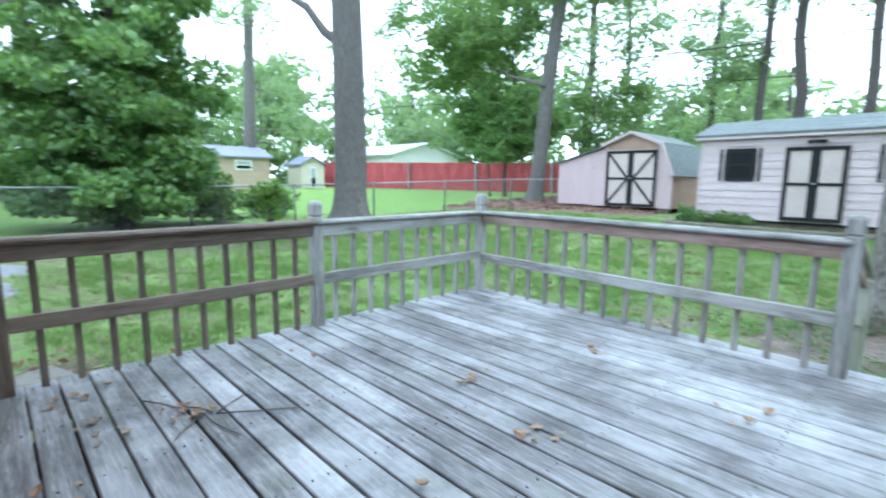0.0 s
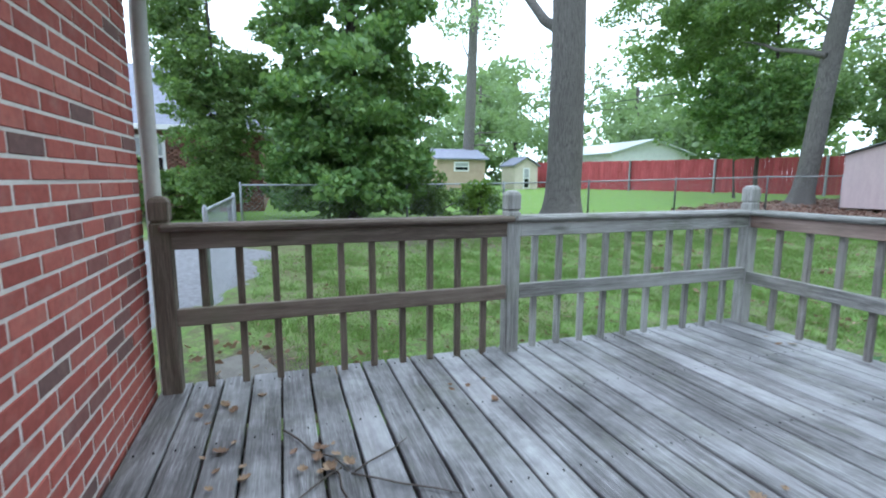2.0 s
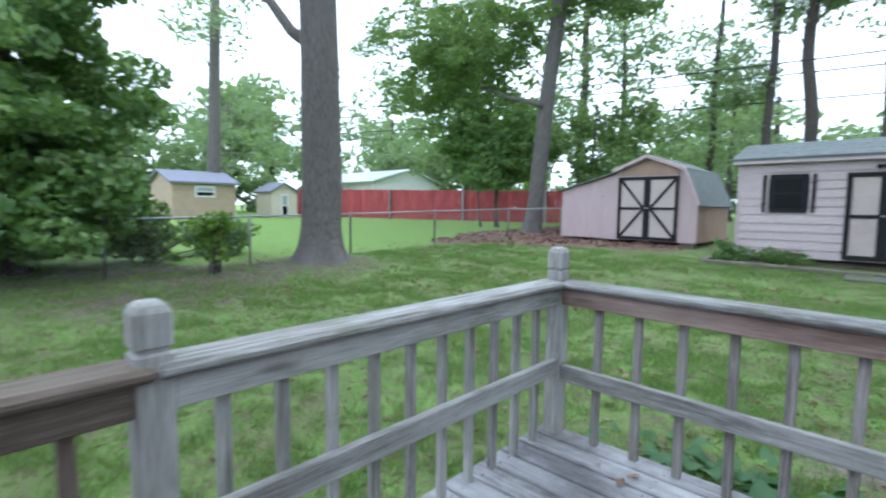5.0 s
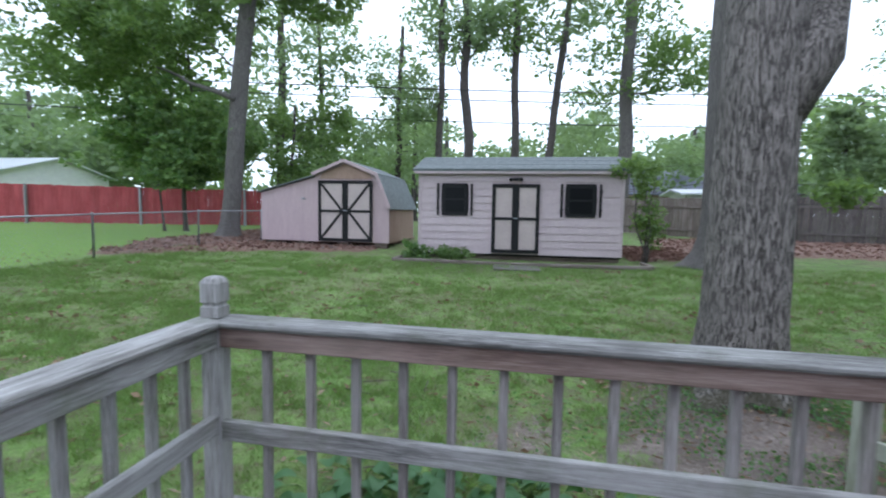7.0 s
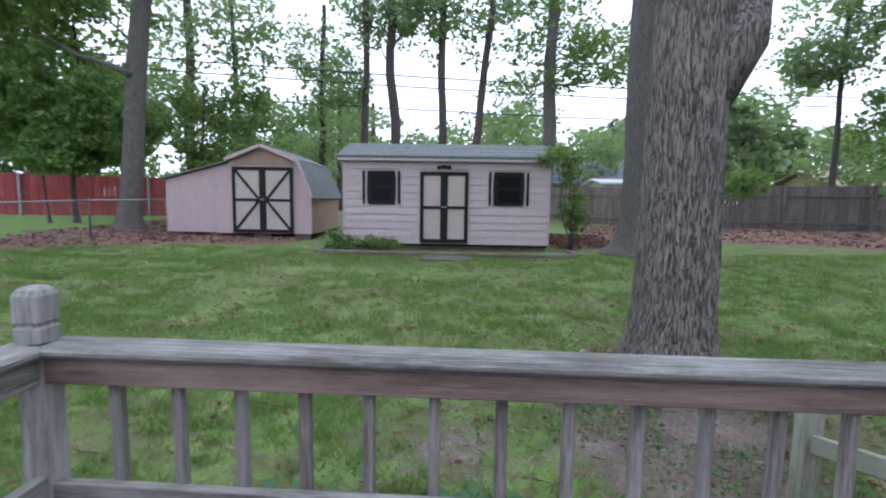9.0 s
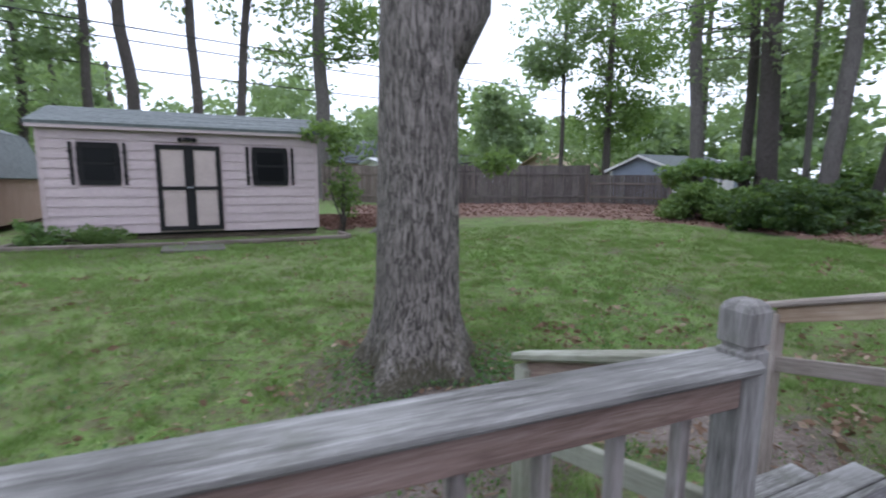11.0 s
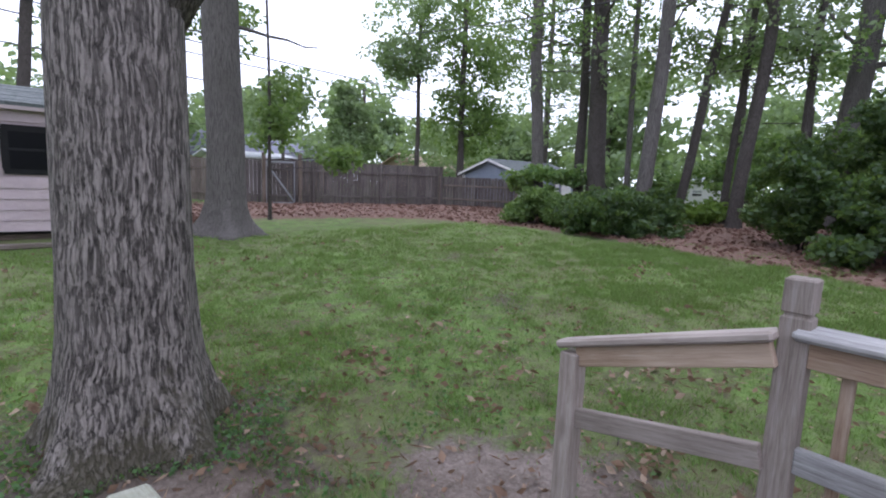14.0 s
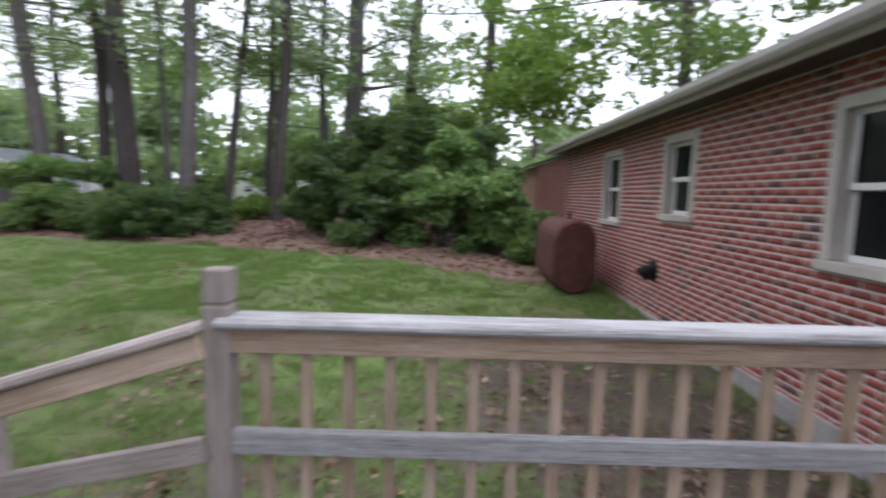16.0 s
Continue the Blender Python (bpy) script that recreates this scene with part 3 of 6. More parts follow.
def eaves(x0, x1, out, gable_x):
    r = base_of("roof", 8, -4.5, EAVE, "low dark shingle roof with a brown soffit", "roof", kind="structure")
    bm = bmesh.new()
    ridge, h = -4.6, EAVE + 0.09 + 4.96 * 0.5
    prof = [(out, EAVE + 0.09), (out, EAVE + 0.16), (ridge, h + 0.07), (-9.7, EAVE + 0.16), (-9.7, EAVE + 0.09), (ridge, h)]
    vs = [[bm.verts.new((x, y, z)) for y, z in prof] for x in (x0, x1)]
    for k in range(6):
        bm.faces.new((vs[0][k], vs[0][(k + 1) % 6], vs[1][(k + 1) % 6], vs[1][k]))
    bm.faces.new(vs[0][::-1]), bm.faces.new(vs[1])
    part("shingles", bm, DARKSHINGLE, r)
    box("soffit", x0, x1, out - 0.38, out - 0.02, EAVE, EAVE + 0.03, SOFFIT, r)
    box("fascia", x0, x1, out - 0.02, out + 0.01, EAVE - 0.03, EAVE + 0.14, TRIMPAINT, r)
    bm = bmesh.new()
    a = [bm.verts.new(p) for p in ((gable_x, 0.0, EAVE + 0.03), (gable_x, -9.2, EAVE + 0.03), (gable_x, ridge, h - 0.02))]
    bm.faces.new(a)
    e = bmesh.ops.extrude_face_region(bm, geom=bm.faces[:])
    bmesh.ops.translate(bm, vec=(0.15, 0, 0), verts=[v for v in e["geom"] if isinstance(v, bmesh.types.BMVert)])
    part("gable", bm, BRICK, r)
    # gutter: a trough along the eave
    bm = bmesh.new()
    prof = [(0.0, 0.09), (0.0, 0.0), (0.075, 0.0), (0.10, 0.04), (0.10, 0.09), (0.09, 0.09), (0.09, 0.042), (0.07, 0.01), (0.01, 0.01), (0.01, 0.09)]
    vs = [[bm.verts.new((x, out + 0.012 + y, EAVE + 0.02 + z)) for y, z in prof] for x in (x0, x1)]
    n = len(prof)
    for k in range(n):
        bm.faces.new((vs[0][k], vs[0][(k + 1) % n], vs[1][(k + 1) % n], vs[1][k]))
    bm.faces.new(vs[0][::-1]), bm.faces.new(vs[1])
    g = base_of("gutter", x0, out, EAVE, "greige aluminium gutter under the dark roof edge", "gutter")
    part("trough", bm, ALUMINIUM, g)
    for x in np.arange(x0 + 0.3, x1, 1.2):
        box("hanger", x, x + 0.02, out + 0.022, out + 0.102, EAVE + 0.098, EAVE + 0.106, ALUMINIUM, g)


eaves(HOUSE_X[0] - 0.35, STEP_X, 0.36, HOUSE_X[0] + 0.02)
eaves(STEP_X + 0.003, HOUSE_X[1] + 0.35, 0.36 + STEP, HOUSE_X[1] - 0.2)
tagged(tube("downspout", [(-0.10, 0.42, EAVE + 0.02), (-0.10, 0.42, EAVE - 0.06), (-0.10, 0.34, EAVE - 0.12), (-0.10, 0.14, EAVE - 0.24), (-0.10, 0.05, EAVE - 0.34), (-0.10, 0.045, EAVE - 0.5), (-0.10, 0.045, -0.35), (-0.10, 0.10, -0.45), (-0.10, 0.25, -0.52)], [0.04] * 9, ALUMINIUM, sides=8), "greige downspout running down the corner of the house", "downspout")
tagged(box("foundation_strip", STEP_X + 0.1, HOUSE_X[1], STEP + 0.002, STEP + 0.035, -0.6, -0.24, CONCRETE), "stained concrete foundation strip below the brick", "foundation", kind="structure")


# ---- deck ----
DX, DY, RAIL_H = 4.92, 3.98, 0.865
GAP = (3.11, 3.85)


def deck():
    d = base_of("deck", 2.5, 2.0, 0, "grey weathered wooden deck with wide gaps between boards", "deck")
    n, y0, y1 = 27, 0.02, 4.05
    p = (y1 - y0) / n
    rng = random.Random(4)
    for i in range(n):
        a = y0 + i * p
        w = p - rng.uniform(0.008, 0.015)
        z = -0.019 + rng.uniform(-0.003, 0.002)
        beam("board", (-0.09, a + p / 2, z), (5.0, a + p / 2 + rng.uniform(-0.003, 0.003), z), w, 0.038, DECKWOOD, d, bevel=0.005)
    for x in np.arange(0.0, 4.9, 0.61):
        beam("joist", (x, 0.06, -0.14), (x, 3.96, -0.14), 0.038, 0.185, DARKWOOD, d)
    beam("rim_joist", (-0.06, 4.0, -0.145), (4.97, 4.0, -0.145), 0.038, 0.19, GREYWOOD, d)
    beam("rim_joist", (-0.055, 0.05, -0.145), (-0.055, 3.98, -0.145), 0.038, 0.19, GREYWOOD, d)
    beam("rim_joist", (4.97, 0.05, -0.145), (4.97, 3.98, -0.145), 0.038, 0.19, GREYWOOD, d)
    for x in (0.1, 2.5, 4.85):
        for y in (0.4, 3.85):
            beam("support_post", (x, y, gf(x, y) - 0.1), (x, y, -0.23), 0.09, 0.09, DARKWOOD, d)


deck()


def post_bm(tall, s=0.089, flat=False):
    """A square post with a routed neck and a chamfered top."""
    bm = bmesh.new()
    h = s / 2
    rings = [(0, h), (tall - 0.135, h), (tall - 0.128, h - 0.008), (tall - 0.120, h - 0.008), (tall - 0.113, h), (tall - 0.030, h), (tall - 0.012, h - 0.008), (tall - 0.003, h - 0.020), (tall, h - 0.032)]
    if flat:
        rings = rings[:5] + [(tall - 0.006, h), (tall, h - 0.006)]
    loops = []
    for z, r in rings:
        c = 0.006 if r > 0.03 else 0.003
        loops.append([bm.verts.new((x, y, z)) for x, y in ((r, r - c), (r - c, r), (-r + c, r), (-r, r - c), (-r, -r + c), (-r + c, -r), (r - c, -r), (r, -r + c))])
    for a, b in zip(loops, loops[1:]):
        for k in range(8):
            bm.faces.new((a[k], a[(k + 1) % 8], b[(k + 1) % 8], b[k]))
    bm.faces.new(loops[0][::-1]), bm.faces.new(loops[-1])
    return bm


def post(x, y, z0, z1, mat, parent, label="", flat=False):
    bm = post_bm(z1 - z0, flat=flat)
    # length along own x so that the grain runs up the post
    bmesh.ops.transform(bm, matrix=Matrix(((0, 0, 1, 0), (0, 1, 0, 0), (-1, 0, 0, 0), (0, 0, 0, 1))), verts=bm.verts[:])
    m = Matrix.Translation((x, y, z0)) @ Matrix(((0, 0, -1, 0), (0, 1, 0, 0), (1, 0, 0, 0), (0, 0, 0, 1)))
    return part("post", bm, mat, parent, label, m)


def bay(parent, a, b, inward, count, capmat, railmat, balmat, drop=-0.2, midz=0.39, capover=(0.0, 0.0), midmat=None, shift=0.0):
    """Cap board, rails and balusters between two posts at a and b; inward points to the deck's inside."""
    a, b, n = Vector((*a, 0)), Vector((*b, 0)), Vector((*inward, 0))
    t = (b - a).normalized()
    beam("cap", a - t * capover[0] + Vector((0, 0, RAIL_H - 0.019)), b + t * capover[1] + Vector((0, 0, RAIL_H - 0.019)), 0.145, 0.038, capmat, parent, bevel=0.013)
    s = a + t * 0.045 + n * 0.02
    e = b - t * 0.045 + n * 0.02
    beam("top_rail", s + Vector((0, 0, RAIL_H - 0.083)), e + Vector((0, 0, RAIL_H - 0.083)), 0.038, 0.089, railmat, parent)
    beam("middle_rail", s + Vector((0, 0, midz)), e + Vector((0, 0, midz)), 0.038, 0.089, midmat or capmat, parent)
    rng = random.Random(count)
    for i in range(count):
        p = a + (b - a) * ((i + 1) / (count + 1)) + t * shift - n * 0.02
        q = t * rng.uniform(-0.006, 0.006)
        beam("baluster", p + q + Vector((0, 0, drop)), p + Vector((0, 0, RAIL_H - 0.04)), 0.036, 0.036, balmat, parent)


def railings():
    left = base_of("railing", 0, 2, 0, "grey weathered wooden deck railing, darker beside the brick wall", "railing", "deck railings")
    # The post and bay next to the wall take the dark brown wood.
    post(0, 0.09, -0.02, 1.0, DARKWOOD, left, "dark brown post beside the wall")
    post(0, 2.0, -0.02, 1.02, GREYWOOD, left)
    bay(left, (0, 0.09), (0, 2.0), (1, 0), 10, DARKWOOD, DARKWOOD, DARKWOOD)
    bay(left, (0, 2.0), (0, DY), (1, 0), 10, GREYWOOD, GREYWOOD, GREYWOOD)
    front = base_of("railing", 1.5, DY, 0, "bleached grey wooden deck railing facing the lawn", "railing", "deck railings")
    post(0, DY, -0.02, 1.045, GREYWOOD, front)
    post(*GAP, -0.25, 1.01, GREYWOOD, front, "weathered gap post with dark mould below its top")
    bay(front, (0, DY), GAP, (0, -1), 14, DARKCAP, REDWOOD, MAUVEWOOD, midz=0.36, midmat=GREYWOOD, shift=0.035)
    right = base_of("railing", DX, 2, 0, "newer tan wooden railing at the stair end of the deck", "railing", "deck railings")
    post(DX, DY, -0.25, 1.03, LILACWOOD, right, flat=True)
    post(DX, 0.09, -0.02, 1.02, TANWOOD, right)
    bay(right, (DX, 0.09), (DX, DY), (-1, 0), 25, PALECAP, TANWOOD, TANWOOD, midz=0.41)


railings()


def stairs():
    s = base_of("stairs", 4.0, 4.6, gf(4, 5), "short wooden stairs with weathered plank treads", "stairs")
    for k, (z, y) in enumerate(((-0.18, 4.06), (-0.36, 4.36))):
        for j in range(2):
            beam("tread", (3.09, y + 0.075 + j * 0.15, z - 0.019), (4.92, y + 0.075 + j * 0.15, z - 0.019), 0.14, 0.038, CAPWOOD, s, bevel=0.006)
    for x in (3.17, 4.0, 4.84):
        bm = bmesh.new()
        prof = [(4.03, -0.05), (4.03, -0.218), (4.36, -0.218), (4.36, -0.398), (4.66, -0.398), (4.70, -0.56), (4.40, -0.60), (4.03, -0.42)]
        vs = [[bm.verts.new((x + dx, y, z)) for y, z in prof] for dx in (-0.019, 0.019)]
        for i in range(8):
            bm.faces.new((vs[0][i], vs[0][(i + 1) % 8], vs[1][(i + 1) % 8], vs[1][i]))
        bm.faces.new(vs[0][::-1]), bm.faces.new(vs[1])
        part("stringer", bm, GREENWOOD, s)


stairs()


def nails():
    vs, fs = [], []
    for i in range(27):
        for x in np.arange(0.0, 4.9, 0.61):
            for o in (-0.035, 0.035):
                k, cx, cy = len(vs), x + 0.01 * math.sin(i * 7 + x), 0.02 + (i + 0.5) * 4.03 / 27 + o
                vs += [(cx + 0.0036 * math.cos(a * math.pi / 3), cy + 0.0036 * math.sin(a * math.pi / 3), 0.0035) for a in range(6)]
                vs += [(cx + 0.0036 * math.cos(a * math.pi / 3), cy + 0.0036 * math.sin(a * math.pi / 3), -0.01) for a in range(6)]
                fs += [tuple(k + a for a in range(6))]
                fs += [(k + a, k + 6 + a, k + 6 + (a + 1) % 6, k + (a + 1) % 6) for a in range(6)]
    me = bpy.data.meshes.new("deck_nails")
    me.from_pydata(vs, [], fs)
    tagged(link("deck_nails", me, BLACKTRIM), "rows of dark nail heads in the deck boards", "nails", kind="stuff")


nails()


def stair_rail(x, y0, mat, railmat, label, low=0.0):
    g = gf(x, 4.8)
    r = base_of("stair_railing", x, 4.8, g, label, "railing", "stair railings")
    beam("post", (x, 4.80, g - 0.15), (x, 4.80, 0.54 - low), 0.089, 0.089, mat, r)
    a, b = Vector((x, y0 + 0.04, 0.835)), Vector((x, 4.87, 0.565 - low))
    beam("cap", a, b, 0.10, 0.038, mat, r, bevel=0.01)
    drop = Vector((0, 0, -0.068))
    beam("top_rail", a + drop, b + drop + Vector((0, -0.1, 0.03)), 0.038, 0.089, railmat, r)
    beam("middle_rail", a + Vector((0, 0, -0.44)), b + Vector((0, -0.08, -0.34)), 0.038, 0.089, mat, r)


stair_rail(GAP[0], GAP[1], GREENWOOD, REDWOOD, "mossy green wooden stair handrail with a short end post", 0.06)
stair_rail(DX - 0.06, DY, LILACWOOD, TANWOOD, "newer tan wooden stair handrail with a short end post")


# ---- sheds ----
def prism(name, prof, axis_len, m, mat, parent, label=""):
    """A profile in x and z pushed along y."""
    bm = bmesh.new()
    n = len(prof)
    vs = [[bm.verts.new((x, y, z)) for x, z in prof] for y in (0, axis_len)]
    for k in range(n):
        bm.faces.new((vs[0][k], vs[0][(k + 1) % n], vs[1][(k + 1) % n], vs[1][k]))
    bm.faces.new(vs[0][::-1]), bm.faces.new(vs[1])
    bmesh.ops.recalc_face_normals(bm, faces=bm.faces[:])
    return part(name, bm, mat, parent, label, m)


def door_cross(parent, x0, x1, z0, z1, y, m, diagonals):
    """A pair of shed doors: pale panels in a black frame."""
    xm, t = (x0 + x1) / 2, 0.10
    for a, b, side in ((x0, xm, 0), (xm, x1, 1)):
        d = box("door", a, b, y - 0.05, y, z0, z1, DOORPANEL, parent, "pale panelled door with black trim")
        yy0, yy1 = y - 0.075, y - 0.047
        for p, q, c, e in ((a, a + t, z0, z1), (b - t, b, z0, z1), (a + t, b - t, z0, z0 + t), (a + t, b - t, z1 - t, z1), (a + t, b - t, (z0 + z1) / 2 - 0.04, (z0 + z1) / 2 + 0.04)):
            box("trim", p, q, yy0, yy1, c, e, BLACKTRIM, d)
        if diagonals:
            zm = (z0 + z1) / 2
            xa, xb = (b - t, a + t) if side == 0 else (a + t, b - t)
            beam("trim", (xb, (yy0 + yy1) / 2 - 0.002, z1 - t), (xa, (yy0 + yy1) / 2 - 0.002, zm), 0.028, 0.075, BLACKTRIM, d)
            beam("trim", (xb, (yy0 + yy1) / 2 - 0.002, z0 + t), (xa, (yy0 + yy1) / 2 - 0.002, zm), 0.028, 0.075, BLACKTRIM, d)
    box("handle", xm - 0.07, xm + 0.07, y - 0.11, y - 0.075, (z0 + z1) / 2 + 0.0, (z0 + z1) / 2 + 0.03, STEEL, parent, "steel latch")


def pink_shed():
    x0, x1, yf, yb = -1.63, 3.98, 15.45, 18.4
    z0, z1 = 0.14, 2.36
    s = base_of("garden_shed", 1.2, 16.9, gf(1.2, 16.9), "dusty pink lap-sided shed with black double doors and shutters", "shed")
    dx0, dx1, dz1 = 0.47, 1.77, 2.09
    wins = [(-0.97, -0.19), (2.44, 3.28)]
    wz0, wz1 = 1.20, 2.10
    box("wall", x0 + 0.02, x1 - 0.02, yf + 0.03, yf + 0.1, z0, z1, SHEDSIDING, s)
    box("wall", x0 + 0.02, x0 + 0.1, yf + 0.1, yb, z0, z1, SHEDSIDING, s)
    box("wall", x1 - 0.1, x1 - 0.02, yf + 0.1, yb, z0, z1, SHEDSIDING, s)
    box("wall", x0 + 0.1, x1 - 0.1, yb - 0.08, yb, z0, z1, SHEDSIDING, s)
    n = 11
    p = (z1 - z0) / n
    def lap(a, b, z):
        bm = bmesh.new()
        prof = [(yf + 0.03, 0), (yf - 0.012, 0.0), (yf + 0.012, p), (yf + 0.03, p)]
        vs = [[bm.verts.new((x, y, z + h)) for y, h in prof] for x in (a, b)]
        for k in range(4):
            bm.faces.new((vs[0][k], vs[0][(k + 1) % 4], vs[1][(k + 1) % 4], vs[1][k]))
        bm.faces.new(vs[0][::-1]), bm.faces.new(vs[1])
        part("siding_board", bm, SHEDSIDING, s)
    for i in range(n):
        z = z0 + i * p
        cuts = [(dx0, dx1)] if z < dz1 - 0.05 else []
        if z + p > wz0 + 0.05 and z < wz1 - 0.05:
            cuts += wins
        a = x0 + 0.06
        for c, d in sorted(cuts):
            lap(a, c, z)
            a = d
        lap(a, x1 - 0.06, z)
    for x in (x0, x1 - 0.07):
        box("corner_board", x, x + 0.07, yf - 0.02, yf + 0.09, z0, z1, SHEDSIDING, s)
    box("frieze_board", x0, x1, yf - 0.02, yf + 0.01, z1 - 0.02, z1 + 0.10, SHEDSIDING, s)
    door_cross(s, dx0, dx1, z0 + 0.04, dz1, yf - 0.0, None, False)
    for a, b in wins:
        bow = [(a + 0.035, wz0), (b - 0.035, wz0), (b - 0.008, wz0 + 0.12), (b, (wz0 + wz1) / 2), (b - 0.008, wz1 - 0.12), (b - 0.035, wz1), (a + 0.035, wz1), (a + 0.008, wz1 - 0.12), (a, (wz0 + wz1) / 2), (a + 0.008, wz0 + 0.12)]
        w = prism("window", bow, 0.07, Matrix.Translation((0, yf - 0.02, 0)), BLACKTRIM, s, "black framed window with bowed sides")
        box("pane", a + 0.12, b - 0.12, yf - 0.027, yf - 0.021, wz0 + 0.1, (wz0 + wz1) / 2 - 0.02, SHEDGLASS, w, bevel=0)
        box("pane", a + 0.12, b - 0.12, yf - 0.027, yf - 0.021, (wz0 + wz1) / 2 + 0.03, wz1 - 0.12, SHEDGLASS, w, bevel=0)
        box("meeting_rail", a + 0.10, b - 0.10, yf - 0.03, yf - 0.021, (wz0 + wz1) / 2 - 0.02, (wz0 + wz1) / 2 + 0.03, BLACKTRIM, w)
        for q in (a - 0.12, b + 0.055):
            h = box("shutter_bar", q, q + 0.065, yf - 0.05, yf - 0.02, wz0, wz1, BLACKTRIM, s, "slim black upright bar beside the window", bevel=0.015)
            for zz in (wz0 + 0.2, wz1 - 0.2):
                box("shutter_bracket", q - 0.015, q + 0.08, yf - 0.06, yf - 0.051, zz - 0.02, zz + 0.02, BLACKTRIM, h)
    lamp = box("floodlight", 1.03, 1.21, yf - 0.10, yf - 0.02, 2.18, 2.26, BLACKTRIM, s, "black twin floodlight over the doors", bevel=0.02)
    for q in (0.98, 1.26):
        tube("lamp_head", [(q, yf - 0.08, 2.24), (q, yf - 0.16, 2.20)], [0.03, 0.055], BLACKTRIM, lamp)
    ridge_y, ridge_z = (yf + yb) / 2, 2.92
    bm = bmesh.new()
    prof = [(yf - 0.18, z1 + 0.07), (yf - 0.18, z1 + 0.12), (ridge_y, ridge_z + 0.05), (yb + 0.18, z1 + 0.12), (yb + 0.18, z1 + 0.07), (ridge_y, ridge_z)]
    vs = [[bm.verts.new((x, y, z)) for y, z in prof] for x in (x0 - 0.12, x1 + 0.12)]
    for k in range(6):
        bm.faces.new((vs[0][k], vs[0][(k + 1) % 6], vs[1][(k + 1) % 6], vs[1][k]))
    bm.faces.new(vs[0][::-1]), bm.faces.new(vs[1])
    roof = part("roof", bm, SHINGLE, s)
    rng = random.Random(8)
    for i in range(9):
        t = i / 9
        ya, za = yf - 0.19 + (ridge_y - yf + 0.19) * t, z1 + 0.115 + (ridge_z - z1 - 0.065) * t
        yc, zc = yf - 0.19 + (ridge_y - yf + 0.19) * (t + 0.125), z1 + 0.115 + (ridge_z - z1 - 0.065) * (t + 0.125)
        beam("shingle_course", (x0 - 0.13, (ya + yc) / 2, (za + zc) / 2 + 0.012), (x1 + 0.13, (ya + yc) / 2, (za + zc) / 2 + 0.012 + rng.uniform(-0.004, 0.004)), math.hypot(yc - ya, zc - za), 0.012, SHINGLE, roof, bevel=0.002, roll=math.atan2(zc - za, yc - ya) - 0.03)
    box("fascia", x0 - 0.1, x1 + 0.1, yf - 0.17, yf - 0.14, z1 + 0.0, z1 + 0.085, SHEDSIDING, s)
    # Dark skids and black frame colour in the shade of the gap below.
    for y in (yf + 0.22, (yf + yb) / 2, yb - 0.3):
        beam("skid", (x0 + 0.05, y, 0.0), (x1 - 0.05, y, 0.0), 0.14, 0.28, DARKWOOD, s)
    box("floor_frame", x0 + 0.03, x1 - 0.03, yf + 0.06, yb - 0.05, z0 - 0.06, z0, BLACKTRIM, s)
    for a, b in (((x0, yf), (x0, yb)), ((x1, yf), (x1, yb))):
        bm = bmesh.new()
        f = bm.faces.new([bm.verts.new(q) for q in ((a[0], a[1], z1), (b[0], b[1], z1), (a[0], ridge_y, ridge_z))])
        e = bmesh.ops.extrude_face_region(bm, geom=[f])
        bmesh.ops.translate(bm, vec=(0.05 if a[0] < 0 else -0.05, 0, 0), verts=[v for v in e["geom"] if isinstance(v, bmesh.types.BMVert)])
        part("gable", bm, SHEDSIDING, s)


pink_shed()


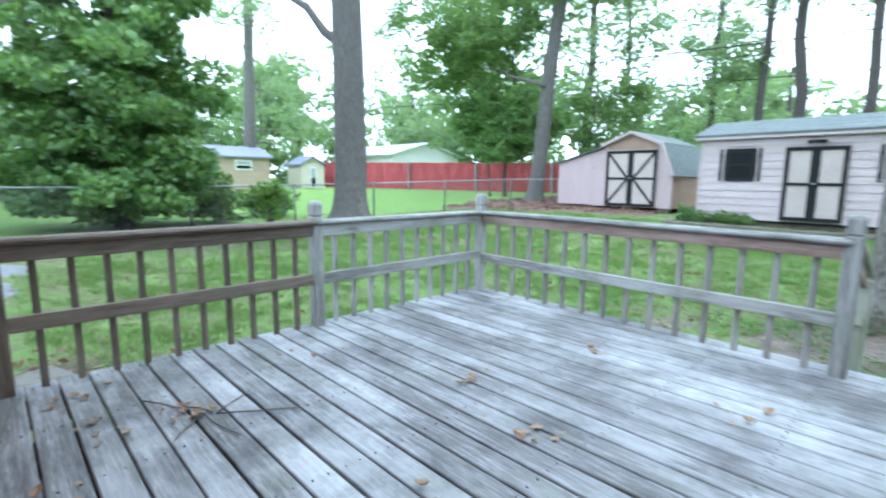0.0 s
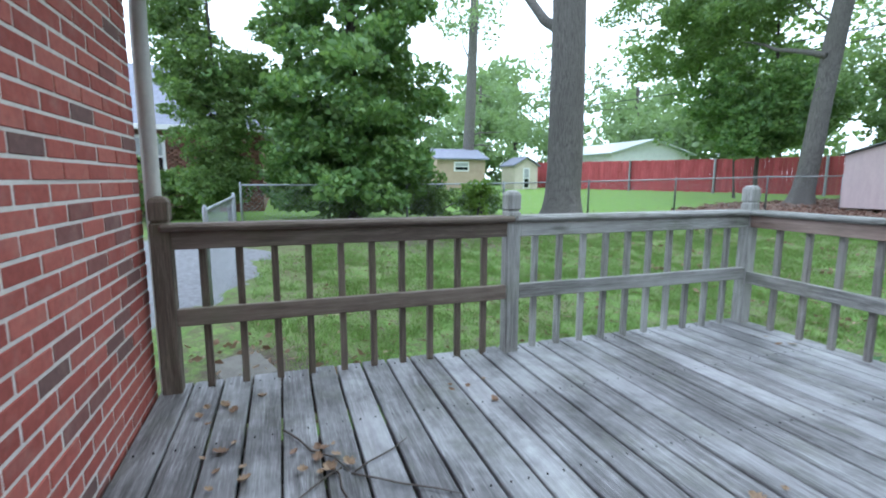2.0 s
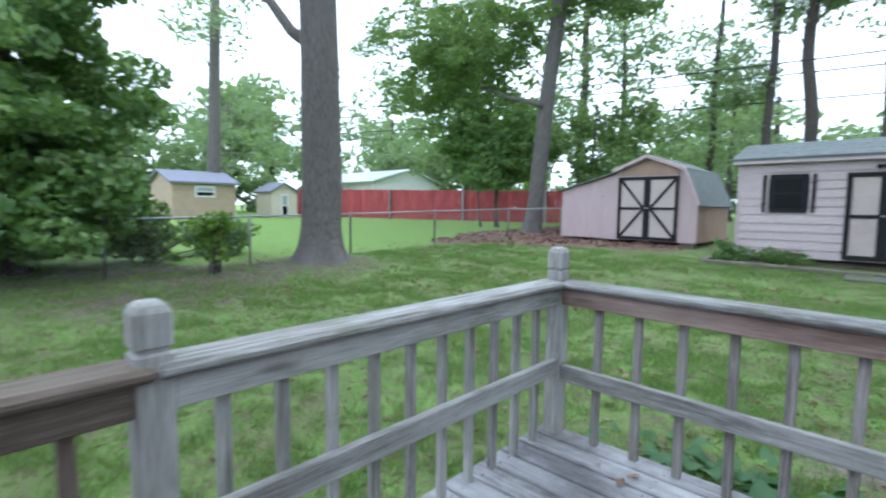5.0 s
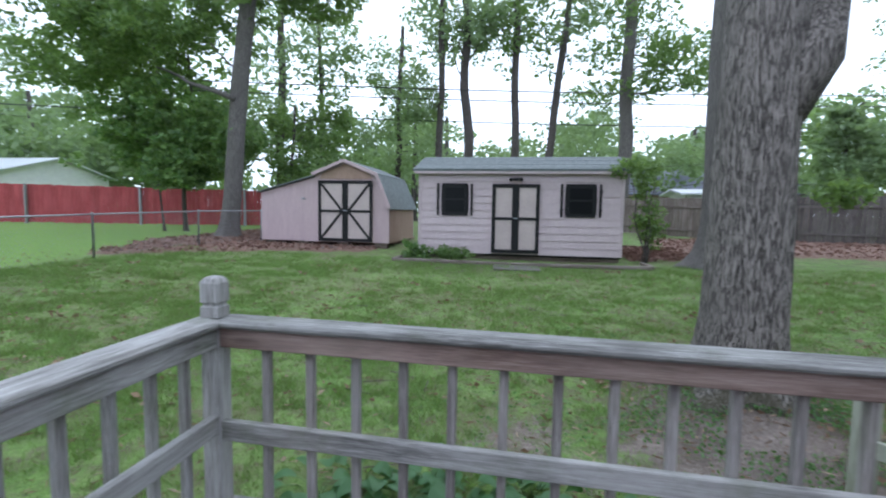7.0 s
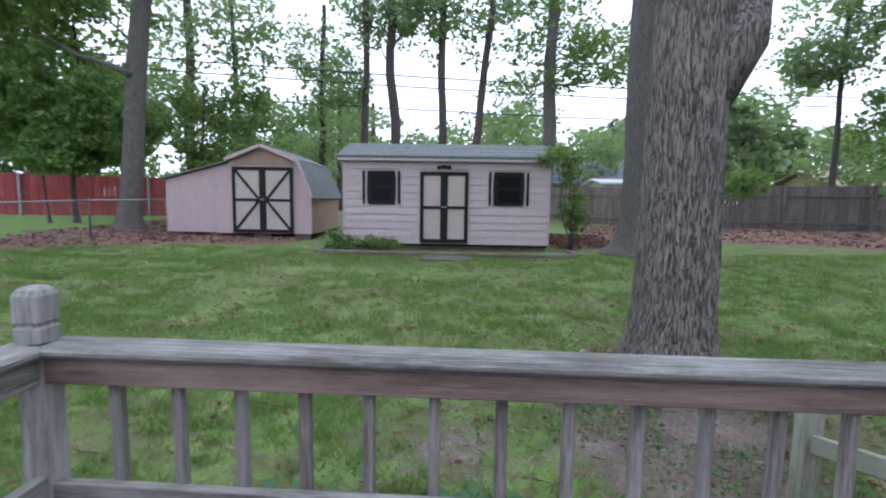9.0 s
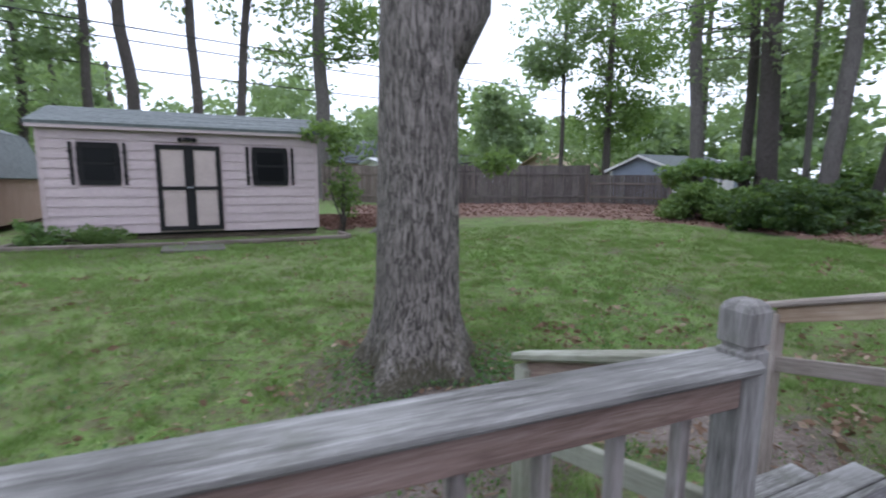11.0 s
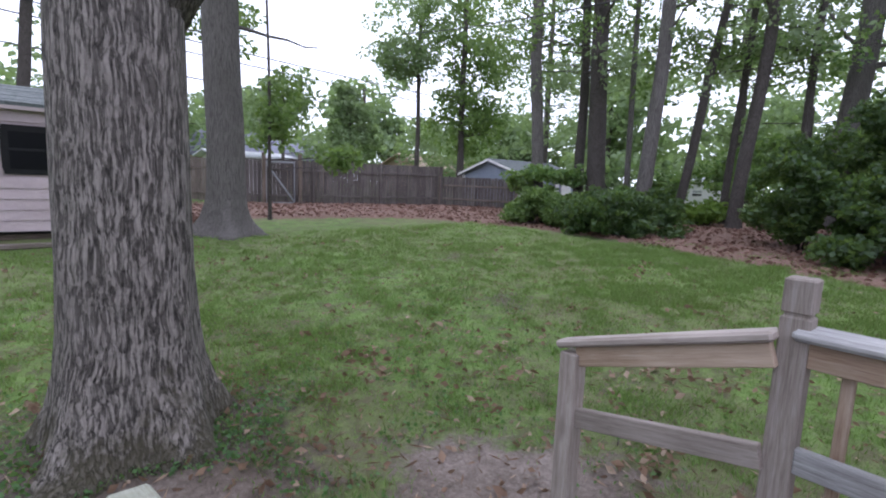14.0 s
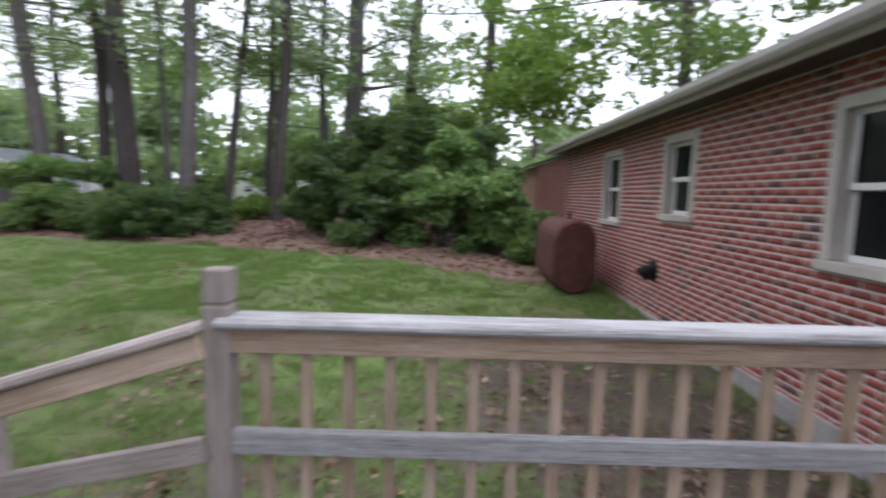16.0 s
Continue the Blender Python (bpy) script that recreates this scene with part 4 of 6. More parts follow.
def barn_shed():
    xc, hw, yf, yb = -4.39, 1.46, 16.93, 20.4
    z0 = 0.24
    s = base_of("barn_shed", xc, 18.6, gf(xc, 18.6), "mauve gambrel-roofed barn shed with black crossed double doors", "shed")
    shape = [(-hw, z0), (hw, z0), (hw, 1.40), (hw - 0.42, 2.44), (0, 2.86), (-hw + 0.42, 2.44), (-hw, 1.40)]
    prism("front_wall", [(xc + x, z) for x, z in shape], 0.08, Matrix.Translation((0, yf, 0)), BARNPANEL, s)
    prism("rear_wall", [(xc + x, z) for x, z in shape], 0.08, Matrix.Translation((0, yb - 0.08, 0)), BARNPANEL, s)
    for sx in (-1, 1):
        a, b = sorted((xc + sx * hw, xc + sx * (hw - 0.06)))
        box("side_wall", a, b, yf + 0.08, yb - 0.08, z0, 1.40, BARNSIDE, s)
    t = 0.05
    for sx in (-1, 1):
        lo = [(hw + 0.10, 1.34), (hw - 0.40, 2.49), (hw - 0.40 - t, 2.46), (hw + 0.10 - t, 1.32)]
        up = [(hw - 0.38, 2.48), (-0.0, 2.92), (-0.0, 2.87), (hw - 0.40, 2.42)]
        for pr in ((lo, up) if sx > 0 else (up,)):
            prism("roof", [(xc + sx * x, z) for x, z in pr], yb - yf + 0.4, Matrix.Translation((0, yf - 0.2, 0)), SHINGLE, s)
    # trim along the gable
    for sx in (-1, 1):
        if sx > 0:
            beam("rake_board", (xc + sx * (hw + 0.07), yf - 0.2, 1.36), (xc + sx * (hw - 0.38), yf - 0.2, 2.47), 0.03, 0.1, BARNPANEL, s)
        beam("rake_board", (xc + sx * (hw - 0.38), yf - 0.2, 2.45), (xc, yf - 0.2, 2.88), 0.03, 0.1, BARNPANEL, s)
    prism("gable_panel", [(xc - 0.9, 2.30), (xc + 0.9, 2.30), (xc + 0.8, 2.48), (xc, 2.78), (xc - 0.8, 2.48)], 0.03, Matrix.Translation((0, yf - 0.03, 0)), BARNSIDE, s)
    door_cross(s, xc - 0.925, xc + 0.925, z0 + 0.03, 2.25, yf, None, True)
    # lean-to
    prism("lean_to_wall", [(-7.38, z0 + 0.02), (xc - hw + 0.5, z0 + 0.02), (xc - hw + 0.5, 2.38), (-7.38, 1.84)], 0.05, Matrix.Translation((0, yf + 0.012, 0)), BARNPANEL, s)
    box("lean_to_side", -7.38, -7.32, yf + 0.08, yb, z0 + 0.02, 1.82, BARNPANEL, s)
    prism("lean_to_roof", [(-7.48, 1.84), (xc - hw + 0.42, 2.40), (xc - hw + 0.42, 2.44), (-7.48, 1.87)], yb - yf + 0.2, Matrix.Translation((0, yf - 0.12, 0)), SHINGLE, s)
    box("latch", -5.92, -5.80, yf - 0.02, yf + 0.02, 1.62, 1.68, STEEL, s)
    box("panel_joint", -5.86, -5.83, yf + 0.005, yf + 0.02, z0 + 0.1, 2.20, BARNPANEL, s)
    # Blocks are coloured dark to carry the shade under the barn floor.
    for x in (-7.1, -5.9, -4.5, -3.2):
        for y in (yf + 0.15, yb - 0.3):
            box("block", x - 0.2, x + 0.2, y - 0.1, y + 0.1, gf(x, y) - 0.1, z0, DARKWOOD, s)


barn_shed()


# ---- trees ----
def leaf_mesh(name, centres, sizes, rng, mat, parent, label="", flat=0.6, long=1.7):
    """Many small folded leaves, one pair of triangles each."""
    n = len(centres)
    a = rng.rand(n) * 2 * np.pi
    tilt = (rng.rand(n) - 0.5) * np.pi * (1 - flat) * 1.6
    d = np.stack([np.cos(a) * np.cos(tilt), np.sin(a) * np.cos(tilt), np.sin(tilt)], 1)
    r = rng.randn(n, 3)
    r[:, 2] *= 1 - flat * 0.7
    s = np.cross(d, r)
    s /= np.linalg.norm(s, axis=1)[:, None] + 1e-9
    nn = np.cross(d, s)
    L, W = (sizes * long / 2)[:, None], (sizes / 2)[:, None]
    fold = nn * (sizes * 0.18)[:, None]
    v = np.stack([centres - d * L, centres + s * W + fold, centres + d * L, centres - s * W + fold], 1).reshape(-1, 3)
    i = np.arange(n)[:, None] * 4
    f = np.concatenate([i + np.array([[0, 1, 2]]), i + np.array([[0, 2, 3]])], 1).reshape(-1, 3)
    return from_arrays(name, v, f, mat, parent, label)


def cloud(rng, clumps, per, spread=0.75):
    """Leaf centres in and on a set of ellipsoid clumps (x, y, z, rx, ry, rz)."""
    out = []
    for c in clumps:
        n = max(8, int(per * c[3] * c[4]))
        u = rng.randn(n, 3)
        u /= np.linalg.norm(u, axis=1)[:, None]
        r = np.clip(1 - np.abs(rng.randn(n)) * (1 - spread), 0.15, 1.12)
        out.append(np.array(c[:3]) + u * r[:, None] * np.array(c[3:6]))
    return np.concatenate(out)


def sub_clumps(rng, blobs, each, size):
    """Breaks large blobs into many small leafy tufts."""
    out = []
    for x, y, z, rx, ry, rz in blobs:
        for _ in range(each):
            u = rng.randn(3)
            u /= np.linalg.norm(u)
            r = rng.uniform(0.2, 1.0) ** 0.6 * (1.3 if rng.rand() < 0.22 else 1.0)
            k = size * rng.uniform(0.4, 1.35)
            out.append((x + u[0] * r * rx, y + u[1] * r * ry, z + u[2] * r * rz, k, k, k * 0.6))
    return out


def trunk_tube(name, x, y, top, r0, r1, lean, mat, parent, flare=1.7, rough=0.12, sides=40, seed=0, roots=5):
    """A tapering trunk whose foot spreads into roots."""
    rng = np.random.RandomState(seed)
    g = gf(x, y)
    ph = rng.rand() * 6
    zs = np.concatenate([[-0.25, 0, 0.06, 0.14, 0.25, 0.4, 0.6, 0.85], np.linspace(1.2, top - g, 14)])
    vs, fs = [], []
    wob = rng.randn(3) * 0.05
    for z in zs:
        t = max(z, 0) / (top - g)
        f = 1 + (flare - 1) * math.exp(-max(z, 0) / (0.16 + 0.09 * flare))
        for k in range(sides):
            a = 2 * math.pi * k / sides
            root = 1 + (f - 1) * 0.42 * math.sin(roots * a + ph + 0.6 * math.sin(a)) / f + 0.025 * math.sin(3 * a + z * 2 + ph) + 0.02 * math.sin(7 * a + z)
            r = (r0 + (r1 - r0) * t) * f * root * (1 + rough * 0.5 * (rng.rand() - 0.5))
            vs.append((x + lean[0] * t * (top - g) + wob[0] * math.sin(z) + r * math.cos(a), y + lean[1] * t * (top - g) + wob[1] * math.sin(z * 0.8) + r * math.sin(a), g + z))
    for i in range(len(zs) - 1):
        for k in range(sides):
            a, b = i * sides + k, i * sides + (k + 1) % sides
            fs.append((a, b, b + sides, a + sides))
    return from_arrays(name, vs, fs, mat, parent, smooth=True)


def limb(parent, a, b, r, mat, seed, sag=0.0, end=0.25):
    a, b = Vector(a), Vector(b)
    rng = random.Random(seed)
    pts, rad = [], []
    for i in range(7):
        t = i / 6
        j = Vector((rng.uniform(-1, 1), rng.uniform(-1, 1), rng.uniform(-0.6, 0.6))) * (0.035 * (b - a).length * (0 < i < 6))
        pts.append(a.lerp(b, t) + j + Vector((0, 0, -sag * 4 * t * (1 - t))))
        rad.append(r * (1 - (1 - end) * t))
    return tube("limb", pts, rad, mat, parent, sides=7)


def tree(x, y, top, r0, r1, lean, bark, leaf, blobs, each, tuft, per, leafsize, seed, label, limbs=(), flare=1.7, roots=5, name="tree", extra_limbs=6):
    g = gf(x, y)
    t = base_of(name, x, y, g, label, "tree", "trees round the garden")
    trunk_tube("trunk", x, y, top, r0, r1, lean, bark, t, flare, seed=seed, roots=roots)
    rng = np.random.RandomState(seed + 50)
    for i, (a, b, r) in enumerate(limbs):
        limb(t, a, b, r, bark, seed * 17 + i)
    if blobs:
        tufts = sub_clumps(rng, blobs, each, tuft)
        for i in range(extra_limbs):
            k = tufts[rng.randint(len(tufts))]
            f = rng.uniform(0.35, 0.9)
            h = g + (top - g) * f
            if k[2] > g + 1.0:
                h = min(h, k[2] - 0.2)
                q = (h - g) / (top - g)
                limb(t, (x + lean[0] * q * (top - g), y + lean[1] * q * (top - g), h), k[:3], max(0.02, r0 * 0.22 * (1 - 0.6 * q)), bark, seed * 31 + i, end=0.2)
        c = cloud(rng, tufts, per / (tuft * tuft))
        s = leafsize * rng.uniform(0.6, 1.4, len(c))
        leaf_mesh("crown", c, s, rng, leaf, t)
    return t


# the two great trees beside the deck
# Crown blobs around z 10 are unseen, added to shade the lawn.
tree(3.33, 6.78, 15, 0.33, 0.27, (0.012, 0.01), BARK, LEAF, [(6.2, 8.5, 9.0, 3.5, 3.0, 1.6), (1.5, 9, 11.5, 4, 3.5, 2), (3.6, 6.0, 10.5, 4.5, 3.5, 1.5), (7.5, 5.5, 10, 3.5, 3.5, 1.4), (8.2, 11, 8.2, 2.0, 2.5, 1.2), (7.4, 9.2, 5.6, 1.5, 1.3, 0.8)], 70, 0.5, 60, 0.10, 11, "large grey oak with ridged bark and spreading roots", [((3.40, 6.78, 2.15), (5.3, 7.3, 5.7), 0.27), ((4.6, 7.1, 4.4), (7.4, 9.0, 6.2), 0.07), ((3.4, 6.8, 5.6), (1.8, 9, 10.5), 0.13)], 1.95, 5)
tree(-8.2, 7.6, 15, 0.44, 0.35, (-0.004, 0.006), BARKPALE, LEAF, [(-11, 9.5, 11, 4, 4, 2), (-4, 9, 12, 3.5, 3, 2)], 50, 0.5, 60, 0.10, 12, "tall smooth grey tree with a flared foot and one heavy limb", [((-8.3, 7.6, 4.7), (-11.8, 6.4, 8.0), 0.15)], 1.6, 5)
tree(6.2, 15.2, 16, 0.40, 0.32, (0.003, 0.0), BARKPALE, LEAF, [(8.7, 17, 11, 4, 3.5, 2)], 40, 0.45, 60, 0.10, 13, "tall straight trunk with ivy-dark bark at the mulch edge", [((6.25, 15.2, 4.6), (8.2, 14.6, 4.4), 0.05)], 2.0, 5)
tree(-9.6, 18.4, 15, 0.33, 0.24, (0.11, 0.0), BARKPALE, LEAF, [(-11.5, 18, 8.5, 3.4, 2.5, 1.5), (-13.8, 19, 7.2, 3.2, 2.5, 1.3), (-15.5, 17.5, 9.2, 3.0, 2.5, 1.6), (-17.5, 20, 7.6, 2.6, 2.5, 1.6), (-9, 19, 10.5, 3.5, 3, 1.6), (-7.0, 19.5, 9.5, 2.4, 2, 1.2)], 90, 0.5, 70, 0.11, 14, "leaning grey tree with leafy boughs behind the barn shed", [((-9.0, 18.0, 5.2), (-12.6, 18.6, 6.6), 0.11)], 1.5, 5)


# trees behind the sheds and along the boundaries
def far_tree(x, y, top, r, lean, blobs, seed, leaf=LEAFHAZE, bark=BARKDARK, each=46, tuft=0.8, per=42, size=0.15, label="tall slim tree with a thin high crown", extra=7):
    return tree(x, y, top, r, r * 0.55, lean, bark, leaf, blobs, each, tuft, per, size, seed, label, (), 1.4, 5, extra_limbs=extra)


far_tree(-3.4, 28.4, 17, 0.22, (0.01, 0), [(-3.6, 28.5, 12, 2.2, 2, 3.2), (-4.6, 28.5, 7.5, 1.6, 1.5, 1.6)], 21)
far_tree(-1.7, 28.5, 18, 0.30, (-0.03, 0), [(-2.2, 28.5, 13, 2.4, 2, 3), (-0.2, 29, 11, 1.8, 1.8, 2)], 22)
far_tree(0.8, 28.7, 17, 0.25, (-0.01, 0), [(0.8, 29, 11.5, 2.0, 2, 3.0)], 23, leaf=LEAF)
far_tree(2.2, 28.9, 17, 0.24, (0.10, 0), [(3.6, 29, 12.5, 2.4, 2, 2.2), (5.0, 33, 6.5, 2.6, 2, 2.4)], 24)
far_tree(6.6, 29.3, 18, 0.40, (0.0, 0), [(6.5, 29, 9.5, 3.0, 2.5, 2.4), (9.2, 28.5, 9.0, 2.4, 2, 1.6), (7, 29, 13, 3, 3, 2)], 25, leaf=LEAF, bark=BARKPALE, each=50)
far_tree(-12.4, 27.5, 16, 0.28, (0.02, 0), [(-12.0, 27, 11, 2.6, 2, 4), (-12.5, 26.5, 5.5, 2.0, 2, 2.2)], 26)
far_tree(-9.8, 27.8, 14, 0.16, (-0.03, 0), [(-9.5, 28, 10, 2.2, 2, 3), (-8.5, 27, 4.6, 2.2, 1.6, 1.8)], 27, leaf=LEAFHAZE)
far_tree(-6.2, 30, 12, 0.2, (0.02, 0), [(-6.2, 30, 5.0, 3.0, 2, 2.0), (-6.8, 31, 9.5, 2.0, 2, 2.0)], 28, leaf=LEAFHAZE)
# left distance
far_tree(-27.5, 12.5, 16, 0.4, (0.04, 0.02), [(-27, 12, 12, 3.2, 3, 3), (-30, 16, 5.0, 4.5, 4, 2.6)], 29, bark=BARKPALE)
far_tree(-34, 24, 16, 0.35, (0.0, 0), [(-34, 22, 7, 5, 5, 4), (-30, 30, 9, 5, 5, 4)], 30, each=60, tuft=1.1, per=34, size=0.24)
far_tree(-24, 32, 18, 0.35, (0.0, 0), [(-24, 31, 9, 5, 4, 5), (-19, 33, 8, 4.5, 4, 4.5), (-21, 30, 13, 4, 4, 3)], 31, leaf=LEAF, each=60, tuft=1.1, per=34, size=0.24)
far_tree(-38, 8, 16, 0.35, (0.0, 0), [(-38, 9, 8, 5, 5, 5), (-37, 15, 6, 4, 4, 3)], 32, each=50, tuft=1.1, per=34, size=0.24)
# dense dark growth in front of the red fence, under the leaning tree
far_tree(-12.6, 20.0, 7.5, 0.09, (0.05, 0), [(-12.8, 19.5, 5.0, 2.3, 1.8, 1.8), (-14.4, 20, 4.4, 1.8, 1.6, 1.5), (-11.0, 19.5, 4.0, 1.7, 1.4, 1.6), (-12.0, 19, 2.7, 1.3, 1.0, 0.8)], 33, leaf=LEAFDARK, each=75, tuft=0.45, per=75, size=0.11, label="dense dark bushy tree with several thin stems")
far_tree(-13.3, 19.6, 4.2, 0.05, (-0.1, 0), [(-15.5, 20.5, 5.4, 2.2, 1.8, 1.6)], 34, leaf=LEAF, each=46, tuft=0.5, per=55, size=0.115, label="thin-stemmed young tree with light leaves")
far_tree(-8.2, 20.6, 5.5, 0.08, (0.03, 0), [(-8.0, 20.5, 3.6, 1.2, 1.0, 1.8), (-7.2, 21.5, 5.0, 1.5, 1.2, 1.5)], 35, leaf=LEAF, each=46, tuft=0.45, per=50, size=0.11, label="small leafy tree behind the lean-to")
# the broad evergreen and its neighbour left of the deck
far_tree(-10.3, 2.5, 9.5, 0.16, (0.01, 0), [(-10.3, 2.4, 0.9, 1.9, 1.9, 0.7), (-10.3, 2.4, 1.7, 2.3, 2.2, 1.1), (-10.3, 2.5, 3.3, 2.5, 2.4, 1.3), (-10.3, 2.4, 5.2, 2.2, 2.1, 1.5), (-10.3, 2.5, 7.3, 1.7, 1.6, 1.5)], 36, leaf=LEAFDARK, each=150, tuft=0.42, per=100, size=0.10, label="broad dark evergreen with glossy leaves down to the ground", extra=24)
far_tree(-10.6, -0.6, 5.6, 0.06, (0.0, -0.05), [(-10.6, -0.8, 1.1, 0.7, 0.8, 0.7), (-10.6, -1.0, 2.4, 0.9, 1.0, 0.9), (-10.6, -1.2, 3.7, 0.9, 1.0, 1.0), (-10.6, -1.5, 4.9, 0.6, 0.7, 0.9), (-10.5, 0.1, 3.4, 0.7, 0.8, 0.8)], 37, leaf=LEAF, each=120, tuft=0.26, per=60, size=0.06, label="slender light-green tree with small leaves", extra=16)
# right boundary
RT = [(17.7, 15.5, 0.24, (-0.03, 0.03)), (19.4, 14.0, 0.36, (-0.02, 0.03)), (19.5, 14.8, 0.2, (-0.01, 0.02)), (18.45, 11.6, 0.25, (0.03, -0.03)), (20.3, 11.3, 0.16, (0.05, -0.12)), (20.5, 9.45, 0.21, (0.02, -0.06)), (23.75, 7.6, 0.40, (0.01, -0.05)), (23.25, 5.1, 0.28, (0.01, -0.05)), (21.6, 10.2, 0.13, (0.03, -0.03)), (19.9, 13.0, 0.11, (0.0, 0.02)), (22.5, 8.4, 0.14, (0.02, -0.02))]
for i, (x, y, r, le) in enumerate(RT):
    q = random.Random(i)
    high = [(x + q.uniform(-1.5, 2.5) + le[0] * h, y + q.uniform(-2.2, 2.2) + le[1] * h, h, q.uniform(1.6, 2.8), q.uniform(1.6, 2.8), q.uniform(0.8, 1.5)) for h in (q.uniform(5.6, 7.2), q.uniform(7.5, 9.5), q.uniform(10, 12.5))]
    far_tree(x, y, 17, r, le, high, 40 + i, leaf=(LEAF, LEAFHAZE, LEAFDARK)[i % 3], bark=BARKPALE if i % 3 == 0 else BARKDARK, each=26, tuft=0.5, per=40, size=0.10, label="tall dark trunk among the boundary trees", extra=14)
far_tree(24.6, 8.7, 4.6, 0.17, (0.0, 0.0), [], 49, label="broken grey trunk standing among the boundary trees")
far_tree(19.6, 25.9, 10.5, 0.15, (0.0, 0), [(19.4, 26, 10.2, 2.8, 2.6, 3.0), (18.4, 26, 8.0, 1.5, 1.4, 1.0)], 50, each=95, tuft=0.6, per=34, size=0.13, label="slim tree with an airy round crown")
far_tree(23, 26, 12, 0.2, (0.0, 0), [(23, 26, 5.2, 2.3, 2.3, 2.2), (24.5, 25.5, 10, 3.2, 3, 3)], 51, leaf=LEAF, each=60, tuft=0.7, per=45, size=0.15)
far_tree(21.6, 24.4, 13, 0.2, (0.0, 0), [(21.6, 24.4, 5.4, 2.0, 2, 1.6), (22.6, 23.8, 8, 2.3, 2, 1.8), (20.9, 25, 10.6, 2.6, 2, 1.7)], 59, leaf=LEAF, each=60, tuft=0.6, per=45, size=0.13, label="leafy tree standing behind the fence corner", extra=14)
far_tree(30, 25, 14, 0.25, (0, 0), [(30, 25, 7, 4, 4, 4), (27, 19, 9, 3, 3, 3)], 52, leaf=LEAFHAZE, each=60, tuft=0.9)
far_tree(33, 14, 14, 0.25, (0, 0), [(33, 14, 7, 4, 4, 4), (33, 8, 6.5, 4, 4, 4), (36, 3, 7, 4, 4, 4.5)], 53, leaf=LEAFHAZE, each=60, tuft=0.9, per=40, size=0.2)
far_tree(26, 1.5, 14, 0.3, (0, 0), [(25, 1.2, 7.5, 3.5, 3, 3), (23, -1.0, 6.5, 2.5, 2.2, 2.2), (21, 0.5, 5.4, 2.2, 1.8, 1.6)], 54, leaf=LEAFBRIGHT, each=75, tuft=0.7, per=55, size=0.14, label="leafy bright green tree beyond the end of the house")
far_tree(12.6, 28, 7, 0.1, (0.0, 0), [(13.0, 28, 5.4, 1.3, 1.2, 1.5), (11.9, 29, 4.6, 1.6, 1.5, 1.4)], 55, leaf=LEAFHAZE, each=45, tuft=0.55, label="rounded pale green tree behind the fence")
far_tree(16.3, 27.6, 6.5, 0.1, (0, 0), [(16.3, 27.6, 3.4, 1.5, 1.3, 1.2), (16.2, 27.6, 4.8, 1.2, 1.1, 1.0), (16.0, 27.6, 5.9, 0.7, 0.7, 0.7)], 56, leaf=LEAFHAZE, each=45, tuft=0.4, label="pale blue-green pointed conifer behind the fence")
far_tree(8.1, 17.6, 8.5, 0.05, (0.0, 0), [(8.6, 17.2, 3.5, 0.8, 0.7, 0.9), (10.0, 17, 1.9, 0.8, 0.6, 0.35), (8.2, 17.6, 2.6, 0.5, 0.5, 0.9)], 57, leaf=LEAF, each=20, tuft=0.32, per=22, size=0.11, label="young slender tree with drooping light leaves")
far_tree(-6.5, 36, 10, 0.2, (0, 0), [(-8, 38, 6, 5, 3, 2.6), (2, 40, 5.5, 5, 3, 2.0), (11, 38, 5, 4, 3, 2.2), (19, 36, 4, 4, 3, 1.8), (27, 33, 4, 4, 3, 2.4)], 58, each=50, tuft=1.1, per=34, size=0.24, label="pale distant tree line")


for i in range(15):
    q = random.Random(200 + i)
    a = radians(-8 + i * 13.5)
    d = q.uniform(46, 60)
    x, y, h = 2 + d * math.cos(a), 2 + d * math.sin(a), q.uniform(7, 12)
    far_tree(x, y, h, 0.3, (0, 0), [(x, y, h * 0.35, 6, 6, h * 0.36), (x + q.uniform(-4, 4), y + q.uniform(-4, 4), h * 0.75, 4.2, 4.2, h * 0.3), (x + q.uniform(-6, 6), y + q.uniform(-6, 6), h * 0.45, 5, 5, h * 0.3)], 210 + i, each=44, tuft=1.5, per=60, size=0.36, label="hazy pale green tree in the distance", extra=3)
far_tree(23, -6, 13, 0.3, (0, 0), [(22, -5, 8.5, 3.5, 3.5, 2.6), (26, -8, 9, 4, 4, 3), (19, -9, 9.5, 3, 3, 2)], 230, leaf=LEAF, each=55, tuft=0.8, per=50, size=0.17, label="leafy tree rising behind the house roof")


def shrub(x, y, blobs, seed, leaf, each, tuft, per, size, label):
    g = gf(x, y)
    s = base_of("shrub", x, y, g, label, "shrub", "shrubs round the garden")
    rng = np.random.RandomState(seed)
    tufts = sub_clumps(rng, blobs, each, tuft)
    for i in range(7):
        k = tufts[rng.randint(len(tufts))]
        limb(s, (x + rng.uniform(-0.15, 0.15), y + rng.uniform(-0.15, 0.15), g - 0.03), k[:3], 0.025, BARKDARK, seed * 7 + i)
    c = cloud(rng, tufts, per / (tuft * tuft))
    c = c[c[:, 2] > gz(c[:, 0], c[:, 1]) + 0.02]
    leaf_mesh("foliage", c, size * rng.uniform(0.6, 1.4, len(c)), rng, leaf, s)
    return s


